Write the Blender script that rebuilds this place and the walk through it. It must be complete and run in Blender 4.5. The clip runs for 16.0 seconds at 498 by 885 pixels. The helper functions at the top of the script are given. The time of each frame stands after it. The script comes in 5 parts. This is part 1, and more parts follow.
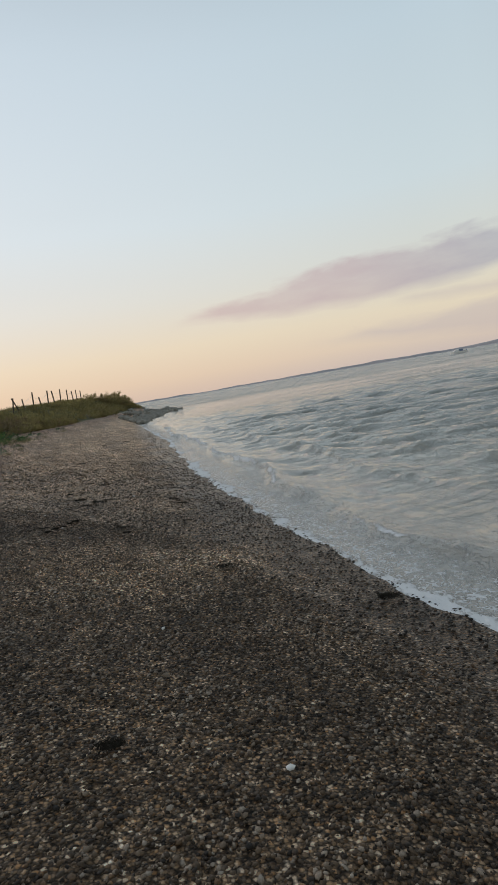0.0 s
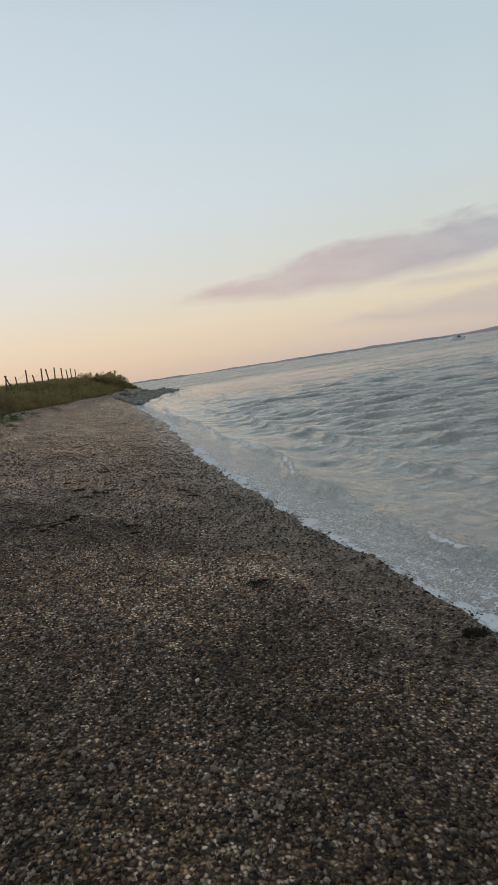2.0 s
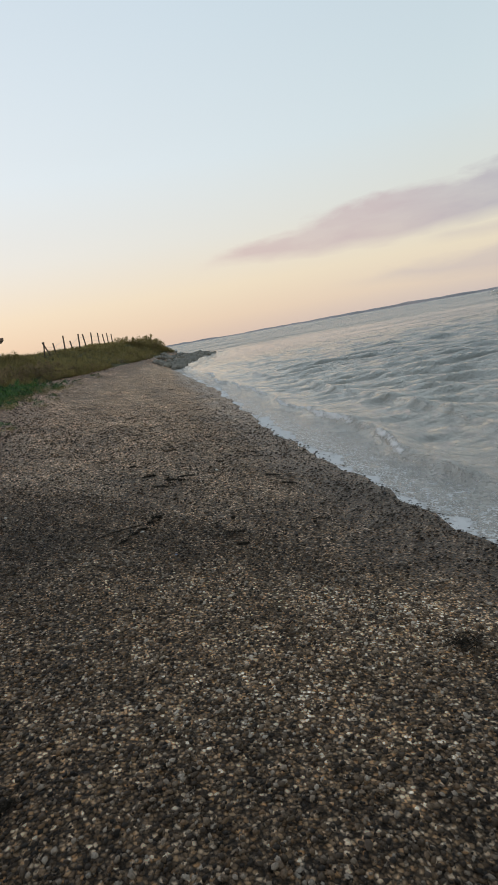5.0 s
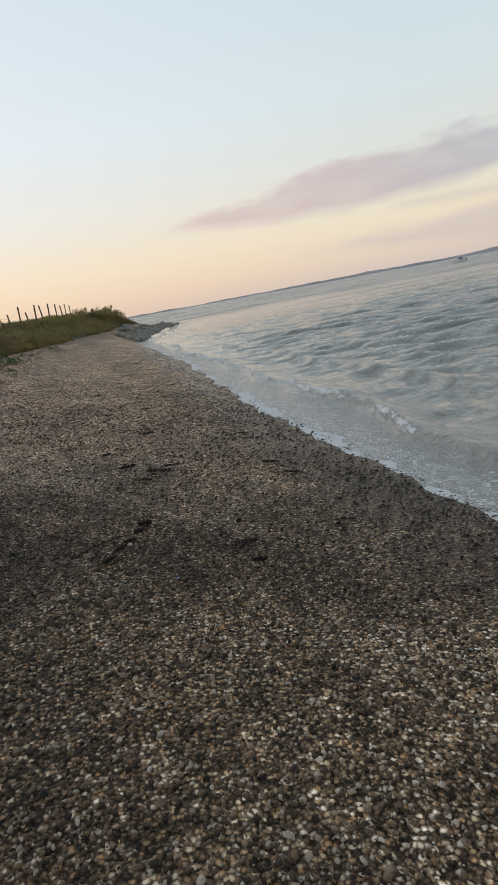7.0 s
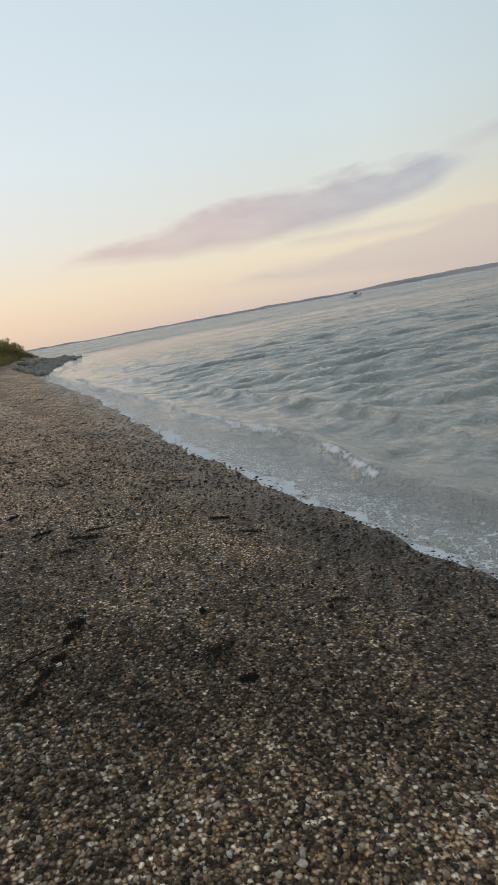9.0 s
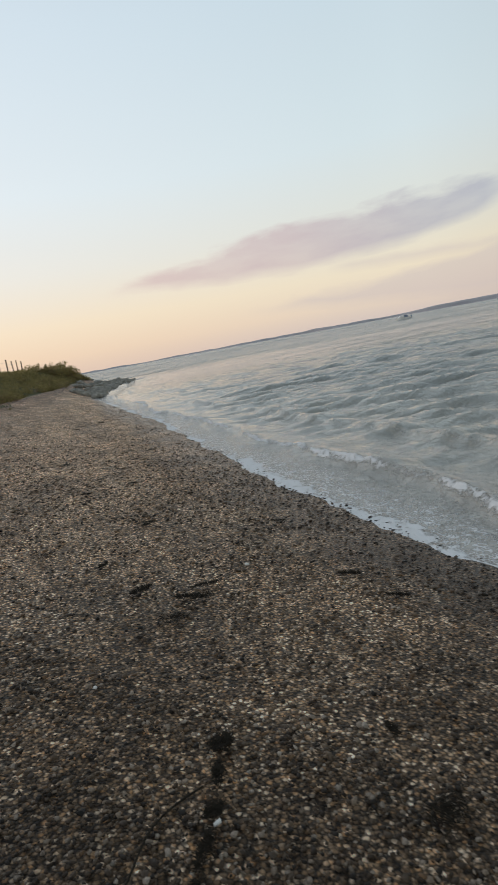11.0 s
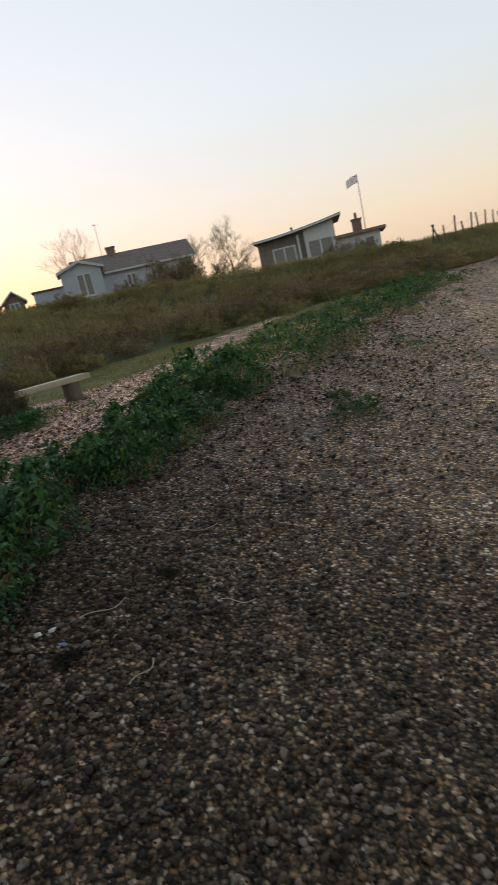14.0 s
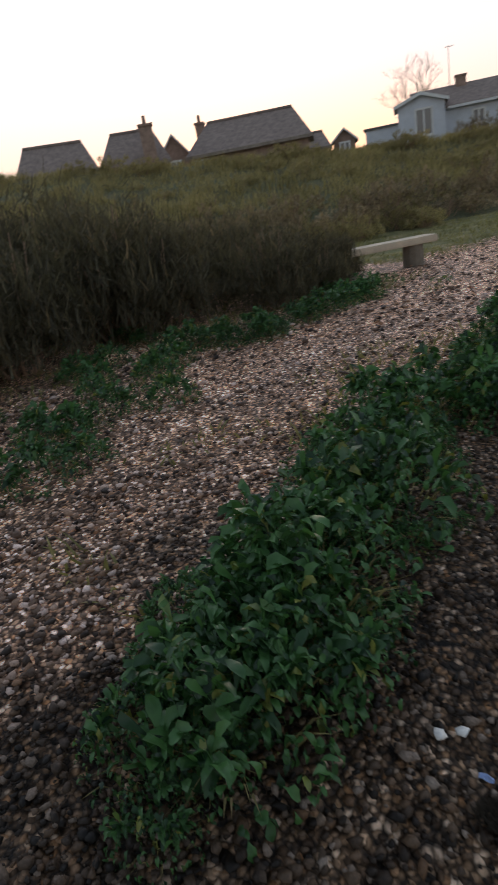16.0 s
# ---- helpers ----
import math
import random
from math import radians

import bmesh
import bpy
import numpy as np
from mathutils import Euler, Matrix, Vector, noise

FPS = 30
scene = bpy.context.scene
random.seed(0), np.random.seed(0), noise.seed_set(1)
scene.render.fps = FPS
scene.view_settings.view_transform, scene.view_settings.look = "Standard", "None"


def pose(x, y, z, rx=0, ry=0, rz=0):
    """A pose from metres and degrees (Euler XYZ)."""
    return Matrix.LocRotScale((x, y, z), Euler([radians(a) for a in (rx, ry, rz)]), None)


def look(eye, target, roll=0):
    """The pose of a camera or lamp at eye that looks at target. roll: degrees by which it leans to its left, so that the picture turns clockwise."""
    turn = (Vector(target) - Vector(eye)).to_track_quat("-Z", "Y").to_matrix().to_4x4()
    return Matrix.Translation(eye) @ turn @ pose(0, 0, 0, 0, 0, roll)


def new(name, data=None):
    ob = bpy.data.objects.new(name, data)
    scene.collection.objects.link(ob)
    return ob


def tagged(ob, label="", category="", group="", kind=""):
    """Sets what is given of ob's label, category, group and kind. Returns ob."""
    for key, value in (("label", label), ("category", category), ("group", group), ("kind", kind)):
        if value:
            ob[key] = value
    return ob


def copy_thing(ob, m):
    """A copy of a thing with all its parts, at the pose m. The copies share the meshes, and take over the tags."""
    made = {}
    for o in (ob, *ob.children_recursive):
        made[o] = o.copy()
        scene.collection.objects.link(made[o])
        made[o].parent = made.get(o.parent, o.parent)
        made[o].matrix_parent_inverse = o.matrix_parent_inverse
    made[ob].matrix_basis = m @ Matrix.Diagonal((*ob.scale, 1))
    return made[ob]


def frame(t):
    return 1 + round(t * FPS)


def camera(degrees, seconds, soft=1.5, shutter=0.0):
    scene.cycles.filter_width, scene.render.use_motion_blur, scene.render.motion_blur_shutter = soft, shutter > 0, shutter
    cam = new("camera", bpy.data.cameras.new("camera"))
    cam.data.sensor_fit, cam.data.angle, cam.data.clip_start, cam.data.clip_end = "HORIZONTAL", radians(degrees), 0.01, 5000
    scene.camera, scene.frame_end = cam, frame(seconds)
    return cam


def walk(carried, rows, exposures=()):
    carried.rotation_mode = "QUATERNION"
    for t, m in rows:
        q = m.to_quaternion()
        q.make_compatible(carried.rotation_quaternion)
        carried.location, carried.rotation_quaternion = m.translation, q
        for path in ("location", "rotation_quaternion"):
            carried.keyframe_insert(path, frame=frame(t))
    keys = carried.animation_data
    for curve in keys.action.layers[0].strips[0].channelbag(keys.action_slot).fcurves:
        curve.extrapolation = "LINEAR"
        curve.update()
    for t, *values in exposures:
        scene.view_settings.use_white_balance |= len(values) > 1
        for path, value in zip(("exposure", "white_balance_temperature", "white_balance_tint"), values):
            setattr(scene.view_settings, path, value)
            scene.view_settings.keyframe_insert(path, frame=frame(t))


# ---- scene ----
cam = camera(45.2, 16.0, soft=1.2, shutter=0.22)
METRES, EYE, TILT, LEAN, TURN = 9.9, 1.5, -2.95, 9.1, -17.0
ROWS = [
    (0.0, 0.0, 0.0, 0.0, -0.02, -2.57, 0.45),
    (0.5, -0.0103, 0.0254, -0.0011, -1.37, -4.55, -1.73),
    (1.0, -0.0269, 0.0521, 0.0003, -3.82, -6.32, -0.64),
    (1.5, -0.0323, 0.0748, 0.0032, -2.24, -5.25, -0.61),
    (2.0, -0.0384, 0.1031, 0.0025, -0.54, -4.23, -0.73),
    (2.5, -0.0537, 0.1304, 0.0003, -3.81, -4.76, -3.12),
    (3.0, -0.0621, 0.1603, -0.0027, -4.36, -7.67, -1.66),
    (3.5, -0.0726, 0.1931, 0.003, -0.10, -9.27, -2.56),
    (4.0, -0.1013, 0.2142, 0.0054, -0.00, -8.19, -1.71),
    (4.5, -0.1182, 0.2338, 0.007, 0.94, -6.70, -2.91),
    (5.0, -0.1269, 0.2643, 0.007, 2.50, -7.90, 0.59),
    (7.5, -0.1759, 0.3978, 0.0041, -3.91, -10.68, 1.56),
    (8.0, -0.175, 0.4304, 0.0058, -7.65, -8.74, 2.68),
    (10.5, -0.2394, 0.5566, 0.007, -11.00, -7.21, 1.28),
    (11.0, -0.2522, 0.5872, 0.0069, -5.72, -5.55, 1.53),
    (11.5, -0.2727, 0.6124, 0.0026, -2.11, -7.91, -0.78),
    (12.0, -0.3, 0.6275, 0.011, 2.88, -7.66, 0.88),
    (12.5, -0.3128, 0.6511, 0.0033, 8.66, -7.72, 3.88),
    (13.0, -0.3349, 0.678, 0.0045, 16.15, -11.12, 0.90),
    (13.5, -0.3736, 0.6859, 0.0022, 27.02, -16.06, 2.51),
    (14.0, -0.4027, 0.7007, -0.0002, 36.07, -16.85, 3.62),
    (14.5, -0.4349, 0.7148, 0.0025, 46.79, -18.78, 3.91),
    (15.0, -0.47, 0.713, 0.003, 50.87, -22.15, 1.19),
    (15.5, -0.4972, 0.7264, -0.0032, 54.98, -24.41, 2.97),
    (16.0, -0.5287, 0.7366, -0.0043, 64.84, -28.54, 2.98),
]
walk(cam, [(t, pose(0, 0, EYE, TILT, LEAN, TURN) @ pose(METRES * x, METRES * y, METRES * z, 90 + pitch, roll, yaw)) for t, x, y, z, yaw, pitch, roll in ROWS],
     exposures=[(0.0, -0.1, 6440, 10), (1.0, 0.03, 6440, 10), (2.0, -0.14, 6440, 10), (3.0, 0.06, 6440, 10), (4.0, 0.0, 6440, 10), (5.2, 0.0, 6440, 10), (7.5, 0.06, 6440, 10), (8.0, 0.02, 6440, 10), (10.5, 0.06, 6440, 10), (12.0, 0.0, 6440, 10), (12.5, -0.08, 6440, 10), (13.0, -0.03, 6440, 10), (13.5, 0.09, 6440, 10), (14.0, 0.0, 6440, 10), (14.5, -0.2, 6415, 10.5), (15.0, -0.1, 6293, 13.3), (15.5, -0.1, 6170, 16.0), (16.0, 0.14, 6170, 16)])

# ---- sky, sun, white balance ----
SUN_AZ, SUN_EL = -50.0, 2.0          # compass angle from +y towards +x, and height, in degrees


class Nodes:
    """A small wrapper for writing node trees."""

    def __init__(self, tree):
        self.tree = tree
        tree.nodes.clear()

    def add(self, kind, sets=None, **links):
        n = self.tree.nodes.new(kind)
        for k, v in (sets or {}).items():
            if k == "ramp":
                e = n.color_ramp.elements
                while len(e) < len(v):
                    e.new(0.5)
                for el, (p, c) in zip(e, v):
                    el.position, el.color = p, (*c, 1)
            elif k == "op":
                n.operation = v
            elif k == "data_type":
                n.data_type = v
            elif k == "blend":
                n.data_type, n.blend_type = "RGBA", v
            elif k == "dims":
                n.noise_dimensions = v
            elif k == "feature":
                n.feature = v
            elif k == "name":
                n.attribute_name = v
        for k, v in links.items():
            key = int(k[1:]) if k[0] == "i" and k[1:].isdigit() else k.replace("_", " ")
            s = n.inputs[key]
            if isinstance(v, bpy.types.NodeSocket):
                self.tree.links.new(v, s)
            else:
                s.default_value = v
        return n

    def math(self, op, a, b=0.0, c=0.0, clamp=False):
        n = self.add("ShaderNodeMath", {"op": op}, i0=a, i1=b, i2=c)
        n.use_clamp = clamp
        return n.outputs[0]

    def mix(self, fac, a, b, blend="MIX"):
        n = self.add("ShaderNodeMix", {"blend": blend}, i0=fac, i6=a, i7=b)
        return n.outputs[2]

    def ramp(self, fac, stops):
        return self.add("ShaderNodeValToRGB", {"ramp": stops}, Fac=fac).outputs[0]

    def span(self, v, a, b, lo=0.0, hi=1.0):
        n = self.add("ShaderNodeMapRange", None, i0=v, i1=a, i2=b, i3=lo, i4=hi)
        return n.outputs[0]

    def noise(self, vec, scale, detail=4.0, rough=0.55, dist=0.0):
        return self.add("ShaderNodeTexNoise", None, Vector=vec, Scale=scale, Detail=detail, Roughness=rough, Distortion=dist).outputs[0]


world = bpy.data.worlds.new("dusk_sky")
scene.world = world
world.use_nodes = True
N = Nodes(world.node_tree)
sky = N.add("ShaderNodeTexSky")
sky.sky_type, sky.sun_disc = "NISHITA", False
sky.sun_elevation, sky.sun_rotation = radians(SUN_EL), radians(SUN_AZ)
sky.air_density, sky.dust_density, sky.ozone_density = 1.0, 2.0, 1.5
way = N.add("ShaderNodeTexCoord").outputs["Generated"]
sep = N.add("ShaderNodeSeparateXYZ", None, Vector=way)
el = N.math("MULTIPLY", N.math("ARCSINE", sep.outputs[2]), 57.2958)
az = N.math("MULTIPLY", N.math("ARCTAN2", sep.outputs[0], sep.outputs[1]), 57.2958)
# how near a direction lies to the sunset, 0 to 1
sunward = N.math("COSINE", N.math("MULTIPLY", N.math("SUBTRACT", az, SUN_AZ), 0.0174533))
near_sun = N.span(sunward, -1.0, 1.0)
up = N.span(el, 0.0, 90.0)
away_sky = N.ramp(up, [(0.0, (0.60, 0.52, 0.49)), (0.02, (0.73, 0.62, 0.50)), (0.05, (0.78, 0.70, 0.54)), (0.10, (0.66, 0.68, 0.62)),
                       (0.17, (0.60, 0.70, 0.72)), (0.30, (0.52, 0.64, 0.70)), (0.5, (0.32, 0.40, 0.46)), (1.0, (0.12, 0.16, 0.21))])
sun_sky = N.ramp(up, [(0.0, (0.90, 0.60, 0.38)), (0.05, (0.92, 0.72, 0.54)), (0.10, (0.93, 0.85, 0.78)), (0.17, (0.87, 0.89, 0.92)),
                      (0.32, (0.76, 0.83, 0.90)), (0.5, (0.40, 0.46, 0.51)), (1.0, (0.12, 0.16, 0.21))])
side = N.ramp(near_sun, [(0.0, (0, 0, 0)), (0.55, (0.12, 0.12, 0.12)), (0.86, (0.55, 0.55, 0.55)), (1.0, (1, 1, 1))])
glow = N.mix(side, away_sky, sun_sky)
behind = N.span(near_sun, 0.0, 0.5, 0.5, 1.0)
glow = N.mix(1.0, glow, behind, "MULTIPLY")
# long flat clouds low over the water
flat = N.add("ShaderNodeCombineXYZ", None, X=N.math("MULTIPLY", az, 0.11), Y=N.math("MULTIPLY", el, 0.36), Z=0.0).outputs[0]
puff = N.noise(flat, 1.5, 6.0, 0.55, 0.2)


def band(az0, az1, base, top, ragged, soft_base=0.7, soft_top=0.9):
    """A cloud between two compass angles; base and top: pairs of the share along it and the height in degrees."""
    along = N.span(az, az0, az1)
    low, high = (N.math("MULTIPLY", N.ramp(along, [(p, (h / 20,) * 3) for p, h in q]), 20.0) for q in (base, top))
    wob = N.math("MULTIPLY", N.math("SUBTRACT", puff, 0.5), ragged)
    a = N.span(N.math("SUBTRACT", N.math("ADD", el, N.math("MULTIPLY", wob, 0.5)), low), -0.3, soft_base)
    b = N.span(N.math("SUBTRACT", high, N.math("ADD", el, wob)), -0.2, soft_top)
    ends = N.math("MULTIPLY", N.span(along, 0.0, 0.14), N.span(along, 0.9, 1.0, 1.0, 0.0))
    return N.math("MULTIPLY", N.math("MULTIPLY", a, b), ends)


long_cloud = band(10.0, 49.0, [(0.0, 6.3), (0.3, 5.8), (0.55, 5.7), (0.75, 6.2), (0.88, 7.1), (1.0, 8.9)], [(0.0, 6.7), (0.28, 9.0), (0.5, 10.3), (0.72, 10.1), (0.9, 10.0), (1.0, 9.8)], 3.4)
low_cloud = band(22.0, 75.0, [(0.0, 2.6), (0.25, 1.6), (0.5, 0.4), (1.0, 0.2)], [(0.0, 3.0), (0.25, 3.8), (0.5, 5.4), (0.8, 6.4), (1.0, 5.0)], 2.4)
wisp = band(31.0, 48.0, [(0.0, 4.9), (1.0, 4.3)], [(0.0, 5.5), (0.6, 5.6), (1.0, 5.0)], 1.6, 0.5, 0.5)
scrap = band(45.5, 62.0, [(0.0, 9.9), (1.0, 10.2)], [(0.0, 10.7), (0.5, 11.6), (1.0, 11.4)], 2.4)
body = N.ramp(N.span(az, 10.0, 50.0), [(0.0, (0.66, 0.51, 0.48)), (0.45, (0.56, 0.46, 0.47)), (0.75, (0.44, 0.43, 0.48)), (1.0, (0.42, 0.45, 0.51))])
glow = N.mix(N.math("MULTIPLY", long_cloud, N.span(puff, 0.3, 0.6, 0.95, 0.68)), glow, body)
glow = N.mix(N.math("MULTIPLY", N.math("MAXIMUM", low_cloud, N.math("MULTIPLY", wisp, 0.8)), 0.6), glow, (0.57, 0.50, 0.49, 1))
glow = N.mix(N.math("MULTIPLY", scrap, 0.6), glow, (0.50, 0.48, 0.50, 1))
# broad faint streaks higher up
veil = N.noise(N.add("ShaderNodeCombineXYZ", None, X=N.math("MULTIPLY", az, 0.03), Y=N.math("MULTIPLY", el, 0.12), Z=3.0).outputs[0], 0.7, 3.0)
glow = N.mix(N.span(veil, 0.45, 0.75, 0.0, 0.10), glow, (0.62, 0.64, 0.66, 1))
bg_glow = N.add("ShaderNodeBackground", None, Color=glow, Strength=0.98)
bg_sky = N.add("ShaderNodeBackground", None, Color=N.mix(1.0, sky.outputs[0], (0.92, 0.80, 0.82, 1), "MULTIPLY"), Strength=0.05)
both = N.add("ShaderNodeAddShader", None, i0=bg_glow.outputs[0], i1=bg_sky.outputs[0])
N.add("ShaderNodeOutputWorld", None, Surface=both.outputs[0])

sun = new("sun", bpy.data.lights.new("sun", "SUN"))
sun.data.energy, sun.data.angle, sun.data.color = 0.6, radians(12), (1.0, 0.78, 0.56)
sun_way = Vector((math.sin(radians(SUN_AZ)), math.cos(radians(SUN_AZ)), math.tan(radians(7.0))))
sun.matrix_world = look(sun_way * 100, (0, 0, 0))

# ---- materials ----
MATS = {}


def material(name, build):
    m = bpy.data.materials.new(name)
    m.use_nodes = True
    n = Nodes(m.node_tree)
    build(n)
    MATS[name] = m
    return m


def surface(n, color, rough=0.8, bump=None, strength=0.5, distance=0.01, **extra):
    p = n.add("ShaderNodeBsdfPrincipled", None, Base_Color=color, Roughness=rough, **extra)
    if bump is not None:
        b = n.add("ShaderNodeBump", None, Height=bump, Strength=strength, Distance=distance)
        n.tree.links.new(b.outputs[0], p.inputs["Normal"])
    n.add("ShaderNodeOutputMaterial", None, Surface=p.outputs[0])
    return p


def where(n):
    return n.add("ShaderNodeNewGeometry").outputs["Position"]


def plain(name, color, rough=0.8, vary=0.18, scale=6.0, bump=0.3, metal=0.0, fine=60.0):
    """A painted or weathered surface: blotches at one scale, grain at another."""
    def build(n):
        v = where(n)
        a = n.noise(v, scale, 5.0)
        b = n.noise(v, fine, 4.0)
        k = n.math("ADD", n.span(a, 0.3, 0.7, 1 - vary, 1 + vary), n.span(b, 0.3, 0.7, -vary * 0.5, vary * 0.5))
        c = n.mix(1.0, (*color, 1), k, "MULTIPLY")
        surface(n, c, n.span(a, 0.3, 0.7, rough - 0.08, min(rough + 0.08, 1)), b, bump, 0.01, Metallic=metal)
    return material(name, build)


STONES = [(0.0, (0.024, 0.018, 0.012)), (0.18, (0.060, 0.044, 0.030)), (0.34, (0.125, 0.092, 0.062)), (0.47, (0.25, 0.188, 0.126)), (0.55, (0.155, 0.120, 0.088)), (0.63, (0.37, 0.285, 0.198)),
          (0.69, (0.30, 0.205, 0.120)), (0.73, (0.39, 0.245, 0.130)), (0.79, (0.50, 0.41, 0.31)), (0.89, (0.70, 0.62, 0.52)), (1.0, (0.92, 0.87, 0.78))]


def tide_and_light(n, c, v, z):
    """Drier pale patches, the pale path, the wet strip by the water; light and shade painted on top."""
    dry = n.noise(n.add("ShaderNodeMapping", None, Vector=v, Scale=(0.8, 0.5, 1)).outputs[0], 1.1, 5.0, 0.6)
    c = n.mix(1.0, c, n.span(dry, 0.32, 0.68, 0.66, 1.32), "MULTIPLY")
    c = n.mix(1.0, c, (0.83, 0.735, 0.66, 1), "MULTIPLY")
    # a dried-out pale spread of finer stones half way up
    off = n.add("ShaderNodeMapping", None, Vector=v, Location=(-0.24, -3.6, 0), Scale=(0.6, 0.62, 0)).outputs[0]
    far = n.add("ShaderNodeVectorMath", {"op": "LENGTH"}, i0=off).outputs["Value"]
    spread = n.span(n.math("ADD", far, n.math("MULTIPLY", n.noise(v, 2.2, 5.0, 0.65), 1.3)), 0.85, 1.55, 1.0, 0.0)
    c = n.mix(n.math("MULTIPLY", spread, 0.8), c, n.mix(1.0, c, (1.95, 2.0, 2.05, 1), "MULTIPLY"))
    # the crest is painted darker for its backlit look, the trodden path beyond it is of pale stones
    east = n.add("ShaderNodeSeparateXYZ", None, Vector=v).outputs[0]
    east = n.math("ADD", east, n.span(n.noise(v, 1.3, 4.0), 0.3, 0.7, -0.5, 0.5))
    top = n.math("MULTIPLY", n.span(z, 0.05, 0.70), n.span(east, -4.9, -4.1))
    c = n.mix(top, c, n.mix(1.0, c, (0.54, 0.505, 0.505, 1), "MULTIPLY"))
    c = n.mix(n.span(east, -4.9, -4.1, 1.0, 0.0), c, n.mix(1.0, c, (1.75, 1.60, 1.75, 1), "MULTIPLY"))
    # light painted along the beach: dimmer stretches near, paler and warmer far off as at a grazing view
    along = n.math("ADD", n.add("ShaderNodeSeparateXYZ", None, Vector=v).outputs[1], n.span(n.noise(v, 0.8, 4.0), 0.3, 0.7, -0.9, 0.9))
    light_ramp = n.ramp(n.span(along, 0.0, 40.0), [(p / 40.0, (k / 2,) * 3) for p, k in ((0.0, 1.06), (3.2, 0.88), (4.5, 0.86), (5.6, 1.12), (6.8, 1.0), (8.4, 0.86), (11.0, 1.05), (16.0, 1.5), (40.0, 1.9))])
    c = n.mix(n.span(east, -4.9, -4.1), c, n.mix(1.0, c, n.math("MULTIPLY", light_ramp, 2.0), "MULTIPLY"))
    # darker towards the water side
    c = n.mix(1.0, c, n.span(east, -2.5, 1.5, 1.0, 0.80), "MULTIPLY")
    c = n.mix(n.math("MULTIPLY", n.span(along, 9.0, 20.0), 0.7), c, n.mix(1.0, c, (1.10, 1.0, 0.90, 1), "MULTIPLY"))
    edge = n.math("ADD", z, n.span(n.noise(v, 0.9, 4.0), 0.3, 0.7, -0.04, 0.04))
    wet = n.span(edge, -0.33, -0.22, 1.0, 0.0)
    return n.mix(wet, c, n.mix(1.0, c, (0.52, 0.52, 0.54, 1), "MULTIPLY")), wet


def shingle_build(n):
    v = where(n)
    s = n.add("ShaderNodeSeparateXYZ", None, Vector=v)
    warp = n.add("ShaderNodeTexNoise", None, Vector=v, Scale=40.0, Detail=2.0).outputs[1]
    w = n.add("ShaderNodeMix", {"blend": "ADD"}, i0=0.02, i6=v, i7=warp).outputs[2]
    cells = n.add("ShaderNodeTexVoronoi", None, Vector=w, Scale=52.0, Randomness=1.0)
    fine = n.add("ShaderNodeTexVoronoi", None, Vector=w, Scale=24.0, Randomness=1.0)
    r = n.add("ShaderNodeSeparateColor", None, Color=cells.outputs["Color"]).outputs[0]
    r2 = n.add("ShaderNodeSeparateColor", None, Color=fine.outputs["Color"]).outputs[0]
    big = n.noise(v, 0.9, 4.0)
    pick = n.math("ADD", n.math("ADD", n.math("MULTIPLY", r, 0.84), n.math("MULTIPLY", r2, 0.12)), n.span(big, 0.3, 0.7, -0.06, 0.10))
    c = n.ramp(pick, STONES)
    # shade between the stones put into the colour: bright cell centres, dark edges
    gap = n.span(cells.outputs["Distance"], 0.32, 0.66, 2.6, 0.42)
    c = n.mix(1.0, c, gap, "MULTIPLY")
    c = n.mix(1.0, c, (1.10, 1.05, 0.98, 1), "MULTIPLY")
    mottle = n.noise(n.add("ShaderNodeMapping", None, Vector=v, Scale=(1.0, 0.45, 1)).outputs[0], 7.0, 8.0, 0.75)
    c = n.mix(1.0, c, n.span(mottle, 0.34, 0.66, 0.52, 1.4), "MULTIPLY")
    c, wet = tide_and_light(n, c, v, s.outputs[2])
    # turf creeps over the stones in ragged patches
    green = n.add("ShaderNodeAttribute", {"name": "turf"}).outputs["Fac"]
    rag = n.noise(v, 1.4, 7.0, 0.78)
    cover = n.span(n.math("ADD", green, n.math("MULTIPLY", n.math("SUBTRACT", rag, 0.5), 2.2)), 0.42, 0.62)
    blade = n.noise(v, 40.0, 5.0, 0.65)
    g = n.ramp(n.noise(v, 1.2, 5.0), [(0.35, (0.29, 0.245, 0.11)), (0.5, (0.15, 0.150, 0.06)), (0.62, (0.24, 0.205, 0.09)), (0.72, (0.38, 0.30, 0.18))])
    g = n.mix(1.0, g, n.span(blade, 0.3, 0.7, 0.65, 1.3), "MULTIPLY")
    c = n.mix(cover, c, g)
    h = n.math("ADD", n.math("MULTIPLY", cells.outputs["Distance"], -1.0), n.math("MULTIPLY", fine.outputs["Distance"], -0.8))
    h = n.math("ADD", n.math("MULTIPLY", h, n.math("SUBTRACT", 1.0, cover)), n.math("MULTIPLY", blade, cover))
    surface(n, c, n.math("MAXIMUM", n.span(wet, 0.0, 1.0, 0.55, 0.3), n.math("MULTIPLY", cover, 0.95)), h, 0.9, 0.02, Specular_IOR_Level=0.3)


